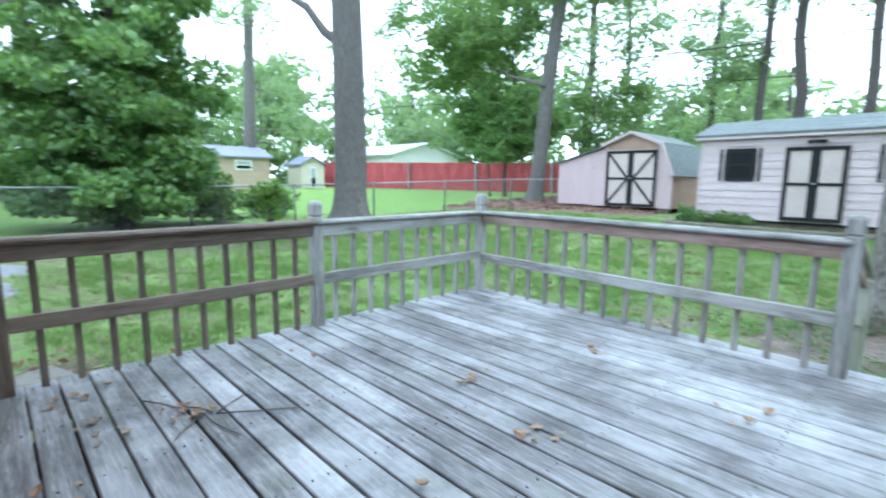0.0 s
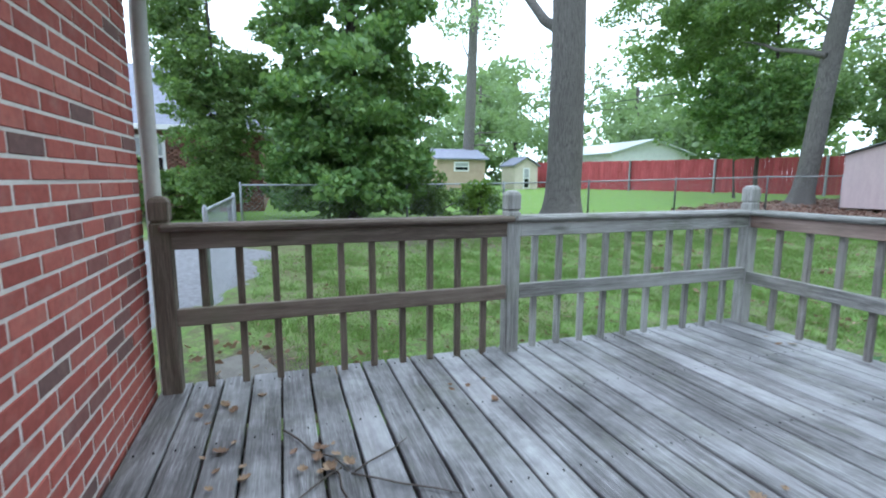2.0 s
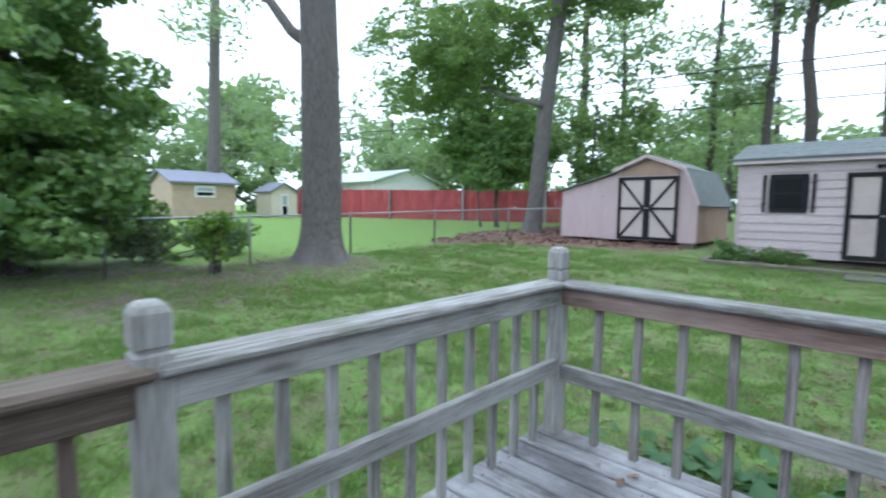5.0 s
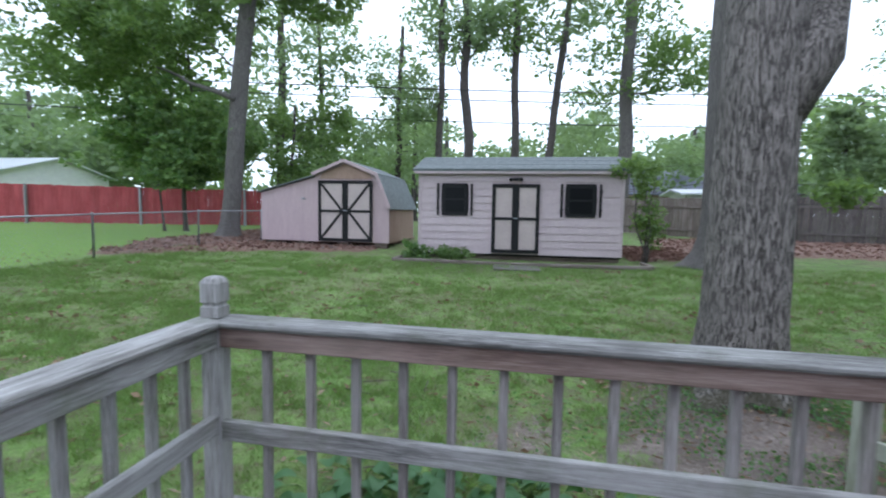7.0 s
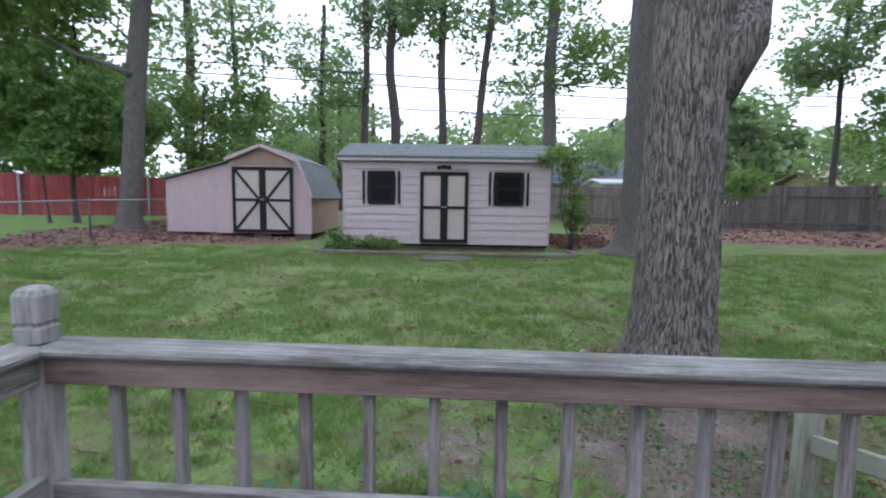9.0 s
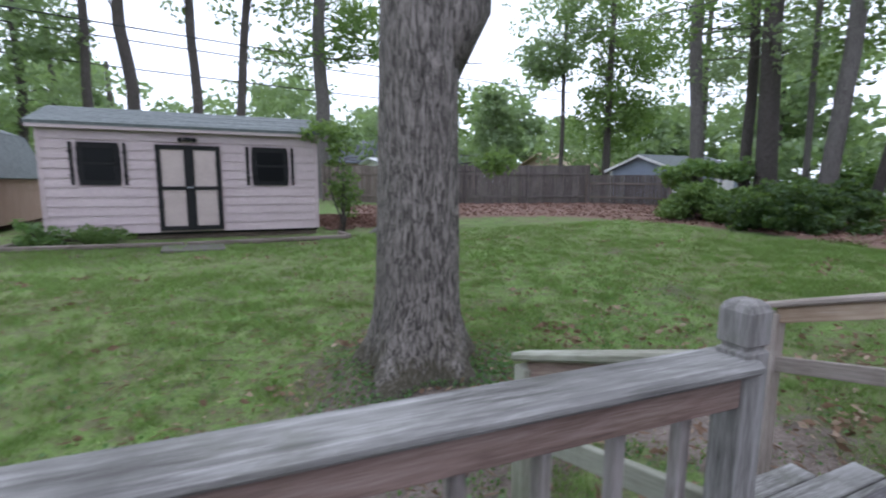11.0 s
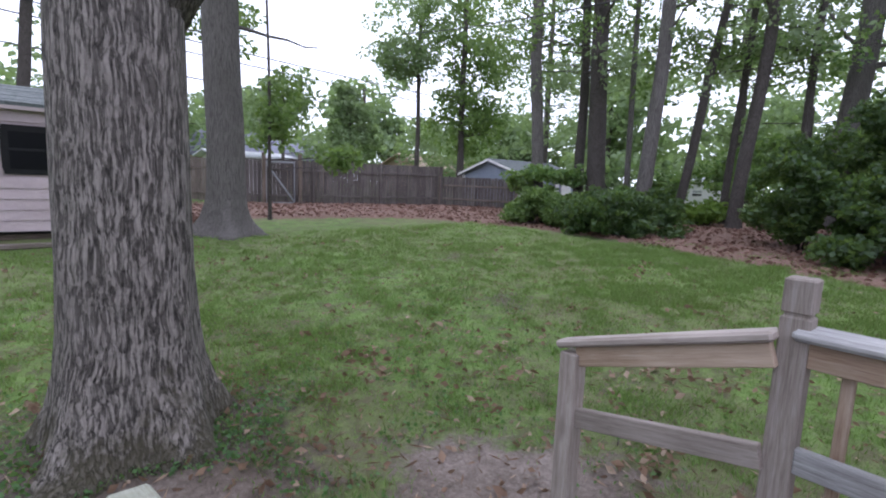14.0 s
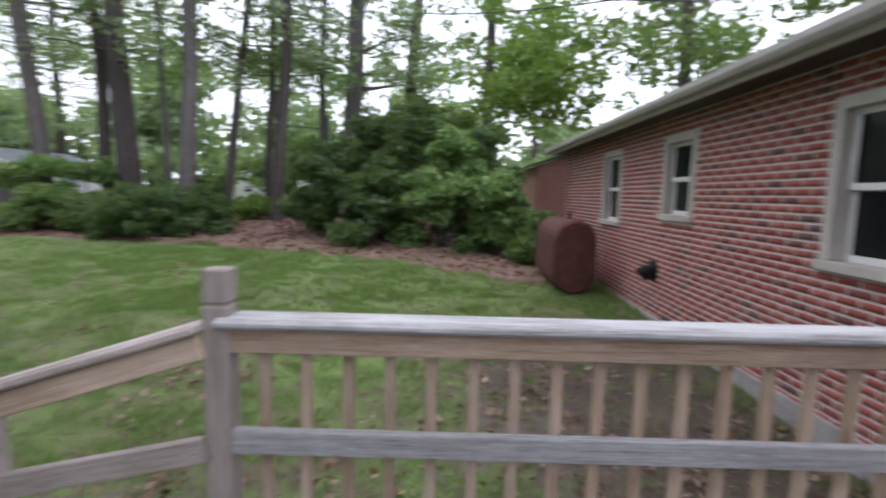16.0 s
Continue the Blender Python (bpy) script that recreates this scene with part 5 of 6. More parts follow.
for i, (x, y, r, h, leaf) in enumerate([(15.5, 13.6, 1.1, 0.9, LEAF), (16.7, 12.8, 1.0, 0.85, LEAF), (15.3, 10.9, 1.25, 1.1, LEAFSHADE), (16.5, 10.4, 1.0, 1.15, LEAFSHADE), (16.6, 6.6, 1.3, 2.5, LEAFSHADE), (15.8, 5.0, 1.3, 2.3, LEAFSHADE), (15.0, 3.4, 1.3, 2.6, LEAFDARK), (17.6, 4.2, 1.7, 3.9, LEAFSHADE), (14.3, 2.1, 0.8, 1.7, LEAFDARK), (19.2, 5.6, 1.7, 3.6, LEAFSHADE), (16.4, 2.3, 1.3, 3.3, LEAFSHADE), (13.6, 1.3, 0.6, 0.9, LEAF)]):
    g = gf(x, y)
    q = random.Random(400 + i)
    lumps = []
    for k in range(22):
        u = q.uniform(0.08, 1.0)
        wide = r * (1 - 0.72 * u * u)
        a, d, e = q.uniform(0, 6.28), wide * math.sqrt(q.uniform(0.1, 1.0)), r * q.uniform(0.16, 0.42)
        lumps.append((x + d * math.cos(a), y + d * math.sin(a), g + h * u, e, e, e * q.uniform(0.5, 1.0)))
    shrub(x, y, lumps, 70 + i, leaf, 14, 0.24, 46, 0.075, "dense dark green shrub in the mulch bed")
for i, (x, y, r, h) in enumerate([(20.3, 12.6, 1.2, 1.7), (23.6, 6.2, 1.5, 3.6), (18.0, 15.2, 1.2, 2.0), (21.5, 4.5, 1.6, 4.4), (25.0, 10.5, 1.6, 3.4)]):
    g = gf(x, y)
    q = random.Random(430 + i)
    lumps = [(x + q.uniform(-1, 1) * r, y + q.uniform(-1, 1) * r, g + h * q.uniform(0.15, 0.95), r * q.uniform(0.3, 0.6), r * q.uniform(0.3, 0.6), r * q.uniform(0.2, 0.4)) for k in range(9)]
    shrub(x, y, lumps, 430 + i, LEAF if i % 2 else LEAFDARK, 20, 0.3, 44, 0.10, "loose green undergrowth between the boundary trunks")
shrub(-1.5, 14.85, [(-1.5, 14.85, 0.22, 0.5, 0.35, 0.28)], 85, LEAFDARK, 40, 0.16, 34, 0.05, "low clipped shrub before the pink shed")
shrub(-0.65, 14.85, [(-0.65, 14.85, 0.16, 0.45, 0.3, 0.2)], 86, LEAF, 36, 0.15, 34, 0.05, "low spreading shrub before the pink shed")
shrub(4.65, 15.7, [(4.6, 15.7, 1.6, 0.35, 0.4, 0.9), (4.2, 15.2, 2.5, 0.7, 0.4, 0.25), (4.8, 16, 0.9, 0.35, 0.35, 0.6)], 87, LEAF, 34, 0.2, 26, 0.06, "feathery vine hanging over the shed corner")
shrub(-11.6, -3.2, [(-11.6, -3.2, 0.9, 0.9, 1.2, 0.8), (-11.6, -1.8, 0.7, 0.8, 0.9, 0.7)], 88, LEAF, 70, 0.25, 34, 0.08, "grey-green shrub against the neighbouring brick wall")
shrub(-10.4, 4.6, [(-10.4, 4.6, 0.6, 0.9, 1.0, 0.6), (-11.0, 6.4, 0.5, 0.6, 0.8, 0.5)], 89, LEAF, 50, 0.25, 30, 0.10, "low leafy shrub by the wire fence")
shrub(-8.4, 5.3, [(-8.4, 5.3, 0.5, 0.22, 0.22, 0.5), (-8.4, 5.3, 0.9, 0.35, 0.35, 0.25)], 90, LEAFBRIGHT, 20, 0.16, 22, 0.07, "thin pale sapling beside the wire fence")
shrub(20.6, 10.4, [(20.6, 10.4, 0.7, 0.7, 0.6, 0.4)], 91, LEAFBRIGHT, 40, 0.3, 26, 0.11, "bright yellow-green bush in a gap")


def broad_leaf_plant(x, y, seed):
    """A low rosette of large pointed leaves on arching stalks."""
    g = gf(x, y)
    s = base_of("broad_leaf_plant", x, y, g, "low plant with large bright green leaves beside the deck", "plant", "broad-leaved plants along the deck")
    q = random.Random(seed)
    for i in range(11):
        a, r, h = q.uniform(0, 6.28), q.uniform(0.06, 0.2), q.uniform(0.06, 0.2)
        tip = Vector((x + r * math.cos(a), y + r * math.sin(a), g + h))
        tube("stalk", [(x, y, g - 0.01), Vector((x, y, g)).lerp(tip, 0.6) + Vector((0, 0, 0.05)), tip], [0.004, 0.003, 0.002], GREENSTALK, s, sides=5)
        bm = bmesh.new()
        n, ln, wd = 5, q.uniform(0.12, 0.2), q.uniform(0.045, 0.07)
        rows = []
        for k in range(n + 1):
            t = k / n
            w = wd * math.sin(math.pi * min(1, t * 0.95 + 0.05)) ** 0.7
            z = 0.03 * math.sin(t * 2.6) - 0.06 * t * t
            rows.append([bm.verts.new((t * ln, j * w, z + abs(j) * w * 0.3)) for j in (-1, 0, 1)])
        for r0, r1 in zip(rows, rows[1:]):
            for j in (0, 1):
                bm.faces.new((r0[j], r0[j + 1], r1[j + 1], r1[j]))
        part("leaf", bm, LEAFHOSTA, s, m=Matrix.Translation(tip) @ Matrix.Rotation(a + q.uniform(-0.4, 0.4), 4, "Z") @ Matrix.Rotation(q.uniform(-0.3, 0.3), 4, "X"), smooth=True)
    return s


GREENSTALK = mottled("green_stalk", (0.08, 0.15, 0.04), (0.12, 0.2, 0.06), 8, 0.6, 0.1)
for i, (x, y) in enumerate(((0.12, 4.75), (0.35, 4.9), (0.5, 4.6), (0.62, 4.8), (0.78, 5.0), (0.85, 4.65), (1.02, 4.9), (1.15, 4.6), (1.3, 4.85), (1.42, 5.05), (1.55, 4.7), (1.9, 4.95))):
    broad_leaf_plant(x, y, 300 + i)


# ---- fences ----
def privacy_fence(points, tall, mat, label, board=0.145, post_mat=None, name="fence", rails=True, posts=2.4):
    f = base_of(name, *points[0], gf(*points[0]), label, "fence")
    rng = random.Random(int(points[0][0] * 10))
    for (ax, ay), (bx, by) in zip(points, points[1:]):
        n = int(math.hypot(bx - ax, by - ay) / board)
        me = None
        t = Vector((bx - ax, by - ay, 0)).normalized()
        for i in range(n):
            k = (i + 0.5) / n
            x, y = ax + (bx - ax) * k, ay + (by - ay) * k
            if me is None:
                bm = box_bm(tall, 0.02, board - 0.006, 0.003)
                me = bpy.data.meshes.new("board")
                bm.to_mesh(me)
                bm.free()
            z = gf(x, y) + 0.05 + rng.uniform(-0.02, 0.02)
            m = Matrix.Translation((x, y, z + tall / 2)) @ Matrix.Rotation(math.atan2(t.y, t.x), 4, "Z") @ Matrix.Rotation(radians(90), 4, "Y")
            link("board", me, mat, f, "", m)
        nrm = Vector((t.y, -t.x, 0))
        for h in (0.35, tall - 0.35) if rails else ():
            beam("rail", Vector((ax, ay, gf(ax, ay) + h)) + nrm * 0.035, Vector((bx, by, gf(bx, by) + h)) + nrm * 0.035, 0.038, 0.08, post_mat or mat, f)
        m = max(1, int(math.hypot(bx - ax, by - ay) / posts))
        for i in range(m + 1):
            x, y = ax + (bx - ax) * i / m + nrm.x * 0.09, ay + (by - ay) * i / m + nrm.y * 0.09
            beam("post", (x, y, gf(x, y) - 0.05), (x, y, gf(x, y) + tall + 0.08), 0.09, 0.09, post_mat or mat, f)
    return f


privacy_fence([(9.0, 23.6), (17.4, 21.0)], 1.75, FENCEWOOD, "old dark grey wooden privacy fence", post_mat=FENCEWOOD)
privacy_fence([(17.4, 21.0), (19.4, 18.0)], 1.32, FENCEWOOD, "weathered brown-grey wooden privacy fence turning the corner", post_mat=TIMBER)
privacy_fence([(6.2, 27.0), (9.0, 23.6)], 1.7, TIMBER, "paler grey wooden fence behind the shed")
privacy_fence([(-30, 17.0), (-12.6, 24.3), (-8.0, 26.2)], 1.75, REDFENCE, "bright red-stained board fence", board=0.19, post_mat=STEEL, rails=False, posts=4.0)
privacy_fence([(-9.2, 21.4), (-6.5, 22.4)], 1.7, FENCEWOOD, "dark board fence behind the lean-to")


def fence_gate():
    g = base_of("gate", 10.6, 22.95, gf(10.6, 22.95), "wooden fence gate with a pale diagonal brace", "gate")
    z = gf(10.6, 22.9) + 0.06
    a, b = Vector((9.95, 23.1, z)), Vector((11.0, 22.8, z))
    for p, q in ((a, a + Vector((0, 0, 1.7))), (b, b + Vector((0, 0, 1.7))), (a, b), (a + Vector((0, 0, 1.65)), b + Vector((0, 0, 1.65))), (a + Vector((0, 0, 1.6)), b + Vector((0, 0, 0.05)))):
        beam("brace", p + Vector((-0.05, -0.15, 0)), q + Vector((-0.05, -0.15, 0)), 0.03, 0.07, STEEL, g)
    for x, y in ((9.8, 23.0), (11.15, 22.65)):
        beam("gate_post", (x, y - 0.1, z - 0.1), (x, y - 0.1, z + 2.0), 0.12, 0.12, DARKWOOD, g)


fence_gate()


def wire_fence(points, tall, label, name="wire_fence", step=0.075, posts=3.0):
    """A chain-link fence: posts, a top rail and crossing wires."""
    f = base_of(name, *points[0], gf(*points[0]), label, "fence")
    vs, fs = [], []
    def wire(a, b, r=0.0022):
        d = (b - a).normalized()
        u = d.orthogonal().normalized() * r
        w = d.cross(u)
        k = len(vs)
        for p in (a, b):
            vs.extend([p + u, p - u * 0.5 + w * 0.87, p - u * 0.5 - w * 0.87])
        fs.extend([(k, k + 1, k + 4, k + 3), (k + 1, k + 2, k + 5, k + 4), (k + 2, k, k + 3, k + 5)])
    for (ax, ay), (bx, by) in zip(points, points[1:]):
        L = math.hypot(bx - ax, by - ay)
        def at(s, h):
            k = s / L
            x, y = ax + (bx - ax) * k, ay + (by - ay) * k
            return Vector((x, y, gf(x, y) + 0.03 + h))
        m = max(1, round(L / posts))
        for i in range(m + 1):
            p = at(L * i / m, 0)
            tube("post", [p - Vector((0, 0, 0.1)), p + Vector((0, 0, tall + 0.03)), p + Vector((0, 0, tall + 0.06))], [0.026, 0.026, 0.012], STEEL, f, sides=8)
        tube("top_rail", [at(L * i / 6, tall) for i in range(7)], [0.02] * 7, STEEL, f, sides=6)
        s = -tall
        while s < L:
            for flip in (0, 1):
                s0, s1 = (s, s + tall)
                a0, a1 = max(s0, 0), min(s1, L)
                if a1 - a0 > 0.05:
                    h0, h1 = (a0 - s0), (a1 - s0)
                    if flip:
                        h0, h1 = tall - h0, tall - h1
                    wire(at(a0, h0), at(a1, h1))
            s += step
    from_arrays("mesh_wire", [tuple(v) for v in vs], fs, STEEL, f, "thin woven wire")
    return f


wire_fence([(-8.9, 3.6), (-8.9, 8.9), (-8.9, 12.0), (-8.6, 15.4), (-7.6, 17.3)], 1.05, "low galvanised chain-link fence across the lawn", step=0.11)
wire_fence([(-8.9, 3.6), (-8.7, -0.2)], 1.05, "low chain-link fence beside the dark evergreen", step=0.11)
gate = wire_fence([(-2.9, -0.12), (-4.75, 0.0)], 1.1, "chain-link gate leaf standing open by the drive", name="wire_gate", step=0.08, posts=1.5)
tagged(gate, category="gate")

# ---- paving ----
tagged(bed("drive", [(-6.2, 0.55), (-4.6, 0.3), (-3.3, -0.15), (-2.1, -0.8), (-1.2, -3), (-1.5, -12), (-8, -12), (-8, -1.0)], 0.015, ASPHALT, "", 0.3, 9)[0], "pale worn asphalt drive beside the house", "driveway", kind="structure")


def slab(x, y, sx, sy, rz, label):
    g = gf(x, y)
    tagged(part("paving_slab", box_bm(sx, sy, 0.06, 0.01), SLAB, None, "", pose(x, y, g + 0.012, 2, 1, rz)), label, "paving slab")


slab(-1.35, 0.3, 0.55, 0.4, 20, "pale concrete slab lying on the soil")
slab(1.2, 14.0, 1.15, 0.7, 3, "flat grey paving slab set in the lawn")
slab(-4.6, 16.3, 1.6, 0.5, 2, "low timber ramp board before the barn doors")


def edging():
    e = base_of("timber_edging", 1.2, 14.5, gf(1.2, 14.5), "weathered landscape timbers edging the shed bed", "edging")
    for a, b in (((-2.1, 14.45), (1.0, 14.4)), ((1.05, 14.4), (4.5, 14.5)), ((-2.1, 14.5), (-1.95, 15.3)), ((4.55, 14.55), (4.45, 15.3))):
        beam("timber", (*a, gf(*a) + 0.045), (*b, gf(*b) + 0.045), 0.11, 0.10, TIMBER, e, bevel=0.02)


edging()


# ---- other buildings ----
def simple_house(name, x0, x1, y0, y1, base, eave, ridge, along, wall, roofmat, label, wins=(), over=0.35, cat="house"):
    """Walls, a gabled roof and windows given as (side, from, to, low, high)."""
    h = base_of(name, (x0 + x1) / 2, (y0 + y1) / 2, base, label, cat)
    t = 0.15
    box("wall", x0, x1, y0, y0 + t, base, eave, wall, h)
    box("wall", x0, x1, y1 - t, y1, base, eave, wall, h)
    box("wall", x0, x0 + t, y0 + t, y1 - t, base, eave, wall, h)
    box("wall", x1 - t, x1, y0 + t, y1 - t, base, eave, wall, h)
    if along == "hip":
        bm = bmesh.new()
        d = (x1 - x0) / 2
        lo = [bm.verts.new(p) for p in ((x0 - over, y0 - over, eave), (x1 + over, y0 - over, eave), (x1 + over, y1 + over, eave), (x0 - over, y1 + over, eave))]
        hi = [bm.verts.new(p) for p in (((x0 + x1) / 2, y0 + d, ridge), ((x0 + x1) / 2, y1 - d, ridge))]
        for f in ((lo[0], lo[1], hi[0]), (lo[1], lo[2], hi[1], hi[0]), (lo[2], lo[3], hi[1]), (lo[3], lo[0], hi[0], hi[1]), tuple(lo[::-1])):
            bm.faces.new(f)
        part("roof", bm, roofmat, h)
        box("gutter", x1 + over - 0.02, x1 + over + 0.1, y0 - over, y1 + over, eave - 0.12, eave + 0.02, WHITEPAINT, h)
        along = None
    bm = bmesh.new()
    if along is None:
        pass
    elif along == "x":
        m = (y0 + y1) / 2
        prof = [(y0 - over, eave - 0.03), (y0 - over, eave + 0.06), (m, ridge + 0.08), (y1 + over, eave + 0.06), (y1 + over, eave - 0.03), (m, ridge)]
        vs = [[bm.verts.new((x, y, z)) for y, z in prof] for x in (x0 - over, x1 + over)]
    else:
        m = (x0 + x1) / 2
        prof = [(x0 - over, eave - 0.03), (x0 - over, eave + 0.06), (m, ridge + 0.08), (x1 + over, eave + 0.06), (x1 + over, eave - 0.03), (m, ridge)]
        vs = [[bm.verts.new((x, y, z)) for x, z in prof] for y in (y0 - over, y1 + over)]
    if along:
        for k in range(6):
            bm.faces.new((vs[0][k], vs[0][(k + 1) % 6], vs[1][(k + 1) % 6], vs[1][k]))
        bm.faces.new(vs[0][::-1]), bm.faces.new(vs[1])
        bmesh.ops.recalc_face_normals(bm, faces=bm.faces[:])
        part("roof", bm, roofmat, h)
    for s in (0, 1) if along else ():
        bm = bmesh.new()
        if along == "x":
            x = (x0 + 0.01, x1 - 0.01)[s]
            pts = [(x, y0, eave), (x, y1, eave), (x, m, ridge)]
            d = (0.1 if s == 0 else -0.1, 0, 0)
        else:
            y = (y0 + 0.01, y1 - 0.01)[s]
            pts = [(x0, y, eave), (x1, y, eave), (m, y, ridge)]
            d = (0, 0.1 if s == 0 else -0.1, 0)
        f = bm.faces.new([bm.verts.new(p) for p in pts])
        e = bmesh.ops.extrude_face_region(bm, geom=[f])
        bmesh.ops.translate(bm, vec=d, verts=[v for v in e["geom"] if isinstance(v, bmesh.types.BMVert)])
        bmesh.ops.recalc_face_normals(bm, faces=bm.faces[:])
        part("gable", bm, wall, h)
    for side, a, b, c, d in wins:
        if side in "+-":
            x = x1 if side == "+" else x0
            s = 0.03 if side == "+" else -0.03
            q = sorted((x - s, x + s))
            w = box("window", q[0], q[1], a, b, c, d, WHITEPAINT, h)
            q = sorted((x + s, x + s * 1.4))
            box("pane", q[0], q[1], a + 0.09, b - 0.09, c + 0.09, (c + d) / 2 - 0.03, GLASS, w, bevel=0)
            box("pane", q[0], q[1], a + 0.09, b - 0.09, (c + d) / 2 + 0.03, d - 0.09, BLIND, w, bevel=0)
        else:
            w = box("window", a, b, y0 - 0.03, y0 + 0.03, c, d, WHITEPAINT, h)
            box("pane", a + 0.08, b - 0.08, y0 - 0.04, y0 - 0.031, c + 0.08, d - 0.08, GLASS, w, bevel=0)
    return h


def brick_faces(name, parent, face, a0, a1, z0, z1, gaps=(), axis="y", mat=None):
    """Bricks laid on a wall face, joined into one mesh."""
    vs, fs = [], []
    row, z = 0, z0
    while z + COURSE < z1:
        a = a0 - (BRICK_L / 2 if row % 2 else 0)
        while a < a1:
            spans = [(max(a, a0), min(a + BRICK_L, a1))]
            for g in gaps:
                if g[2] - 0.03 < z + COURSE / 2 < g[3]:
                    spans = [q for lo, hi in spans for q in ((lo, min(hi, g[0])), (max(lo, g[1]), hi)) if q[1] > q[0]] if not all(hi <= g[0] or lo >= g[1] for lo, hi in spans) else spans
            for lo, hi in spans:
                lo, hi = lo + 0.006, hi - 0.006
                if hi - lo < 0.03:
                    continue
                k = len(vs)
                b0, b1 = z + 0.006, z + COURSE - 0.006
                for d, i in ((-0.03, 0.0), (0.0, 0.0025)):
                    for p, q in ((lo + i, b0 + i), (hi - i, b0 + i), (hi - i, b1 - i), (lo + i, b1 - i)):
                        vs.append((p, face + d, q) if axis == "y" else (face + d, p, q))
                fs += [(k + 4, k + 5, k + 6, k + 7), (k, k + 1, k + 5, k + 4), (k + 1, k + 2, k + 6, k + 5), (k + 2, k + 3, k + 7, k + 6), (k + 3, k, k + 4, k + 7)]
            a += BRICK_L
        z += COURSE
        row += 1
    ob = from_arrays(name, vs, fs, mat or BRICK, parent)
    ob["kind"] = "stuff"
    return ob


nb = simple_house("brick_house", -20, -13.6, -13, 0.1, gf(-13, -3) - 0.1, 2.62, 5.0, "hip", BROWNBRICK, BLUESHINGLE, "neighbouring red brick house with a slate-blue roof", [("+", -5.02, -4.10, 1.13, 2.37), ("+", -3.51, -2.56, 1.13, 2.37)])
brick_faces("bricks", nb, -13.575, -12.9, 0.1, gf(-13, -3), 2.60, [(-5.02, -4.10, 1.13, 2.37), (-3.51, -2.56, 1.13, 2.37)], axis="x", mat=BROWNBRICK)
tube("chimney_pipe", [(-16.3, -2.6, 4.2), (-16.3, -2.6, 4.95), (-16.3, -2.6, 5.05)], [0.12, 0.12, 0.16], CABLE, nb)
simple_house("brick_house", 26, 33, -9, -0.9, gf(25, -1) - 0.1, 2.7, 4.2, "x", BROWNBRICK, DARKSHINGLE, "distant red brick house behind the trees", [("-", -3.4, -2.4, 1.1, 2.3)])
simple_house("tan_shed", -29, -25.4, 9.7, 12.9, 0.35, 2.35, 3.0, "y", TANWALL, BLUESHINGLE, "tan stucco outbuilding with a grey roof", [("+", 10.8, 11.8, 1.6, 2.2)], 0.2, "shed")
simple_house("small_shed", -28.0, -26.0, 15.3, 17.0, 0.4, 2.0, 2.55, "x", CREAM, BLUESHINGLE, "small cream garden shed with a dark doorway", [("+", 15.9, 16.4, 0.5, 1.9)], 0.15, "shed")
simple_house("white_house", -40, -30, 26, 34, 0.4, 3.2, 4.4, "x", WHITEPAINT, METALROOF, "white house with a pale roof beyond the red fence", [("-", 30, 31, 1.4, 2.6)], 0.4)
simple_house("blue_shed", 20.3, 24.8, 18.6, 22.6, 0.05, 1.92, 2.62, "x", SIDINGBLUE, SHINGLE, "blue-grey sided shed with white corner boards", [], 0.2, "shed")
simple_house("far_house", 6.0, 20.0, 37, 45, 0.3, 2.6, 4.6, "x", TANWALL, BLUESHINGLE, "long house with a blue-grey roof beyond the fence", [("f", 9, 10, 1.2, 2.3)], 0.5)
simple_house("far_house", 28, 36, 36, 43, 0.3, 2.6, 3.9, "x", TANWALL, TANWALL, "low tan-roofed house far behind the fence", [("f", 30, 31, 1.2, 2.3)], 0.5)
simple_house("carport", 9.6, 13.0, 28.5, 31.5, 0.3, 2.35, 2.6, "x", WHITEPAINT, METALROOF, "low shelter with a pale metal roof", [], 0.4, "shelter")
simple_house("white_trailer", 33.2, 36.2, 14.9, 17.0, 0.5, 1.95, 2.3, "y", WHITEPAINT, METALROOF, "white trailer glimpsed between the trunks", [("-", 15.5, 16.2, 1.1, 1.6)], 0.1, "trailer")
bs = bpy.data.objects["blue_shed"]
for y in (18.4, 22.8):
    beam("rake_board", (20.06, y, 1.9), (20.06, 20.6, 2.62), 0.03, 0.12, WHITEPAINT, bs)
    box("corner_board", 20.25, 20.33, min(y + 0.17, 22.5), min(y + 0.29, 22.62), 0.05, 1.92, WHITEPAINT, bs)
for x in (21.1, 23.4):
    box("white_door", x, x + 0.85, 18.55, 18.59, 0.1, 1.85, WHITEPAINT, bs, "white framed door")
wp = base_of("porch", 22.5, 18.5, gf(22.5, 18.5), "white porch posts of the blue-grey shed", "porch")
for x, y in ((20.35, 18.5), (22.9, 18.48), (24.7, 18.48)):
    beam("porch_post", (x, y, gf(x, y) - 0.05), (x, y, 1.9), 0.26, 0.12, WHITEPAINT, wp)
part("tarpaulin", box_bm(0.9, 0.7, 0.35, 0.1), ORANGE, wp, "orange tarpaulin", pose(31.4, 13.0, 2.0))


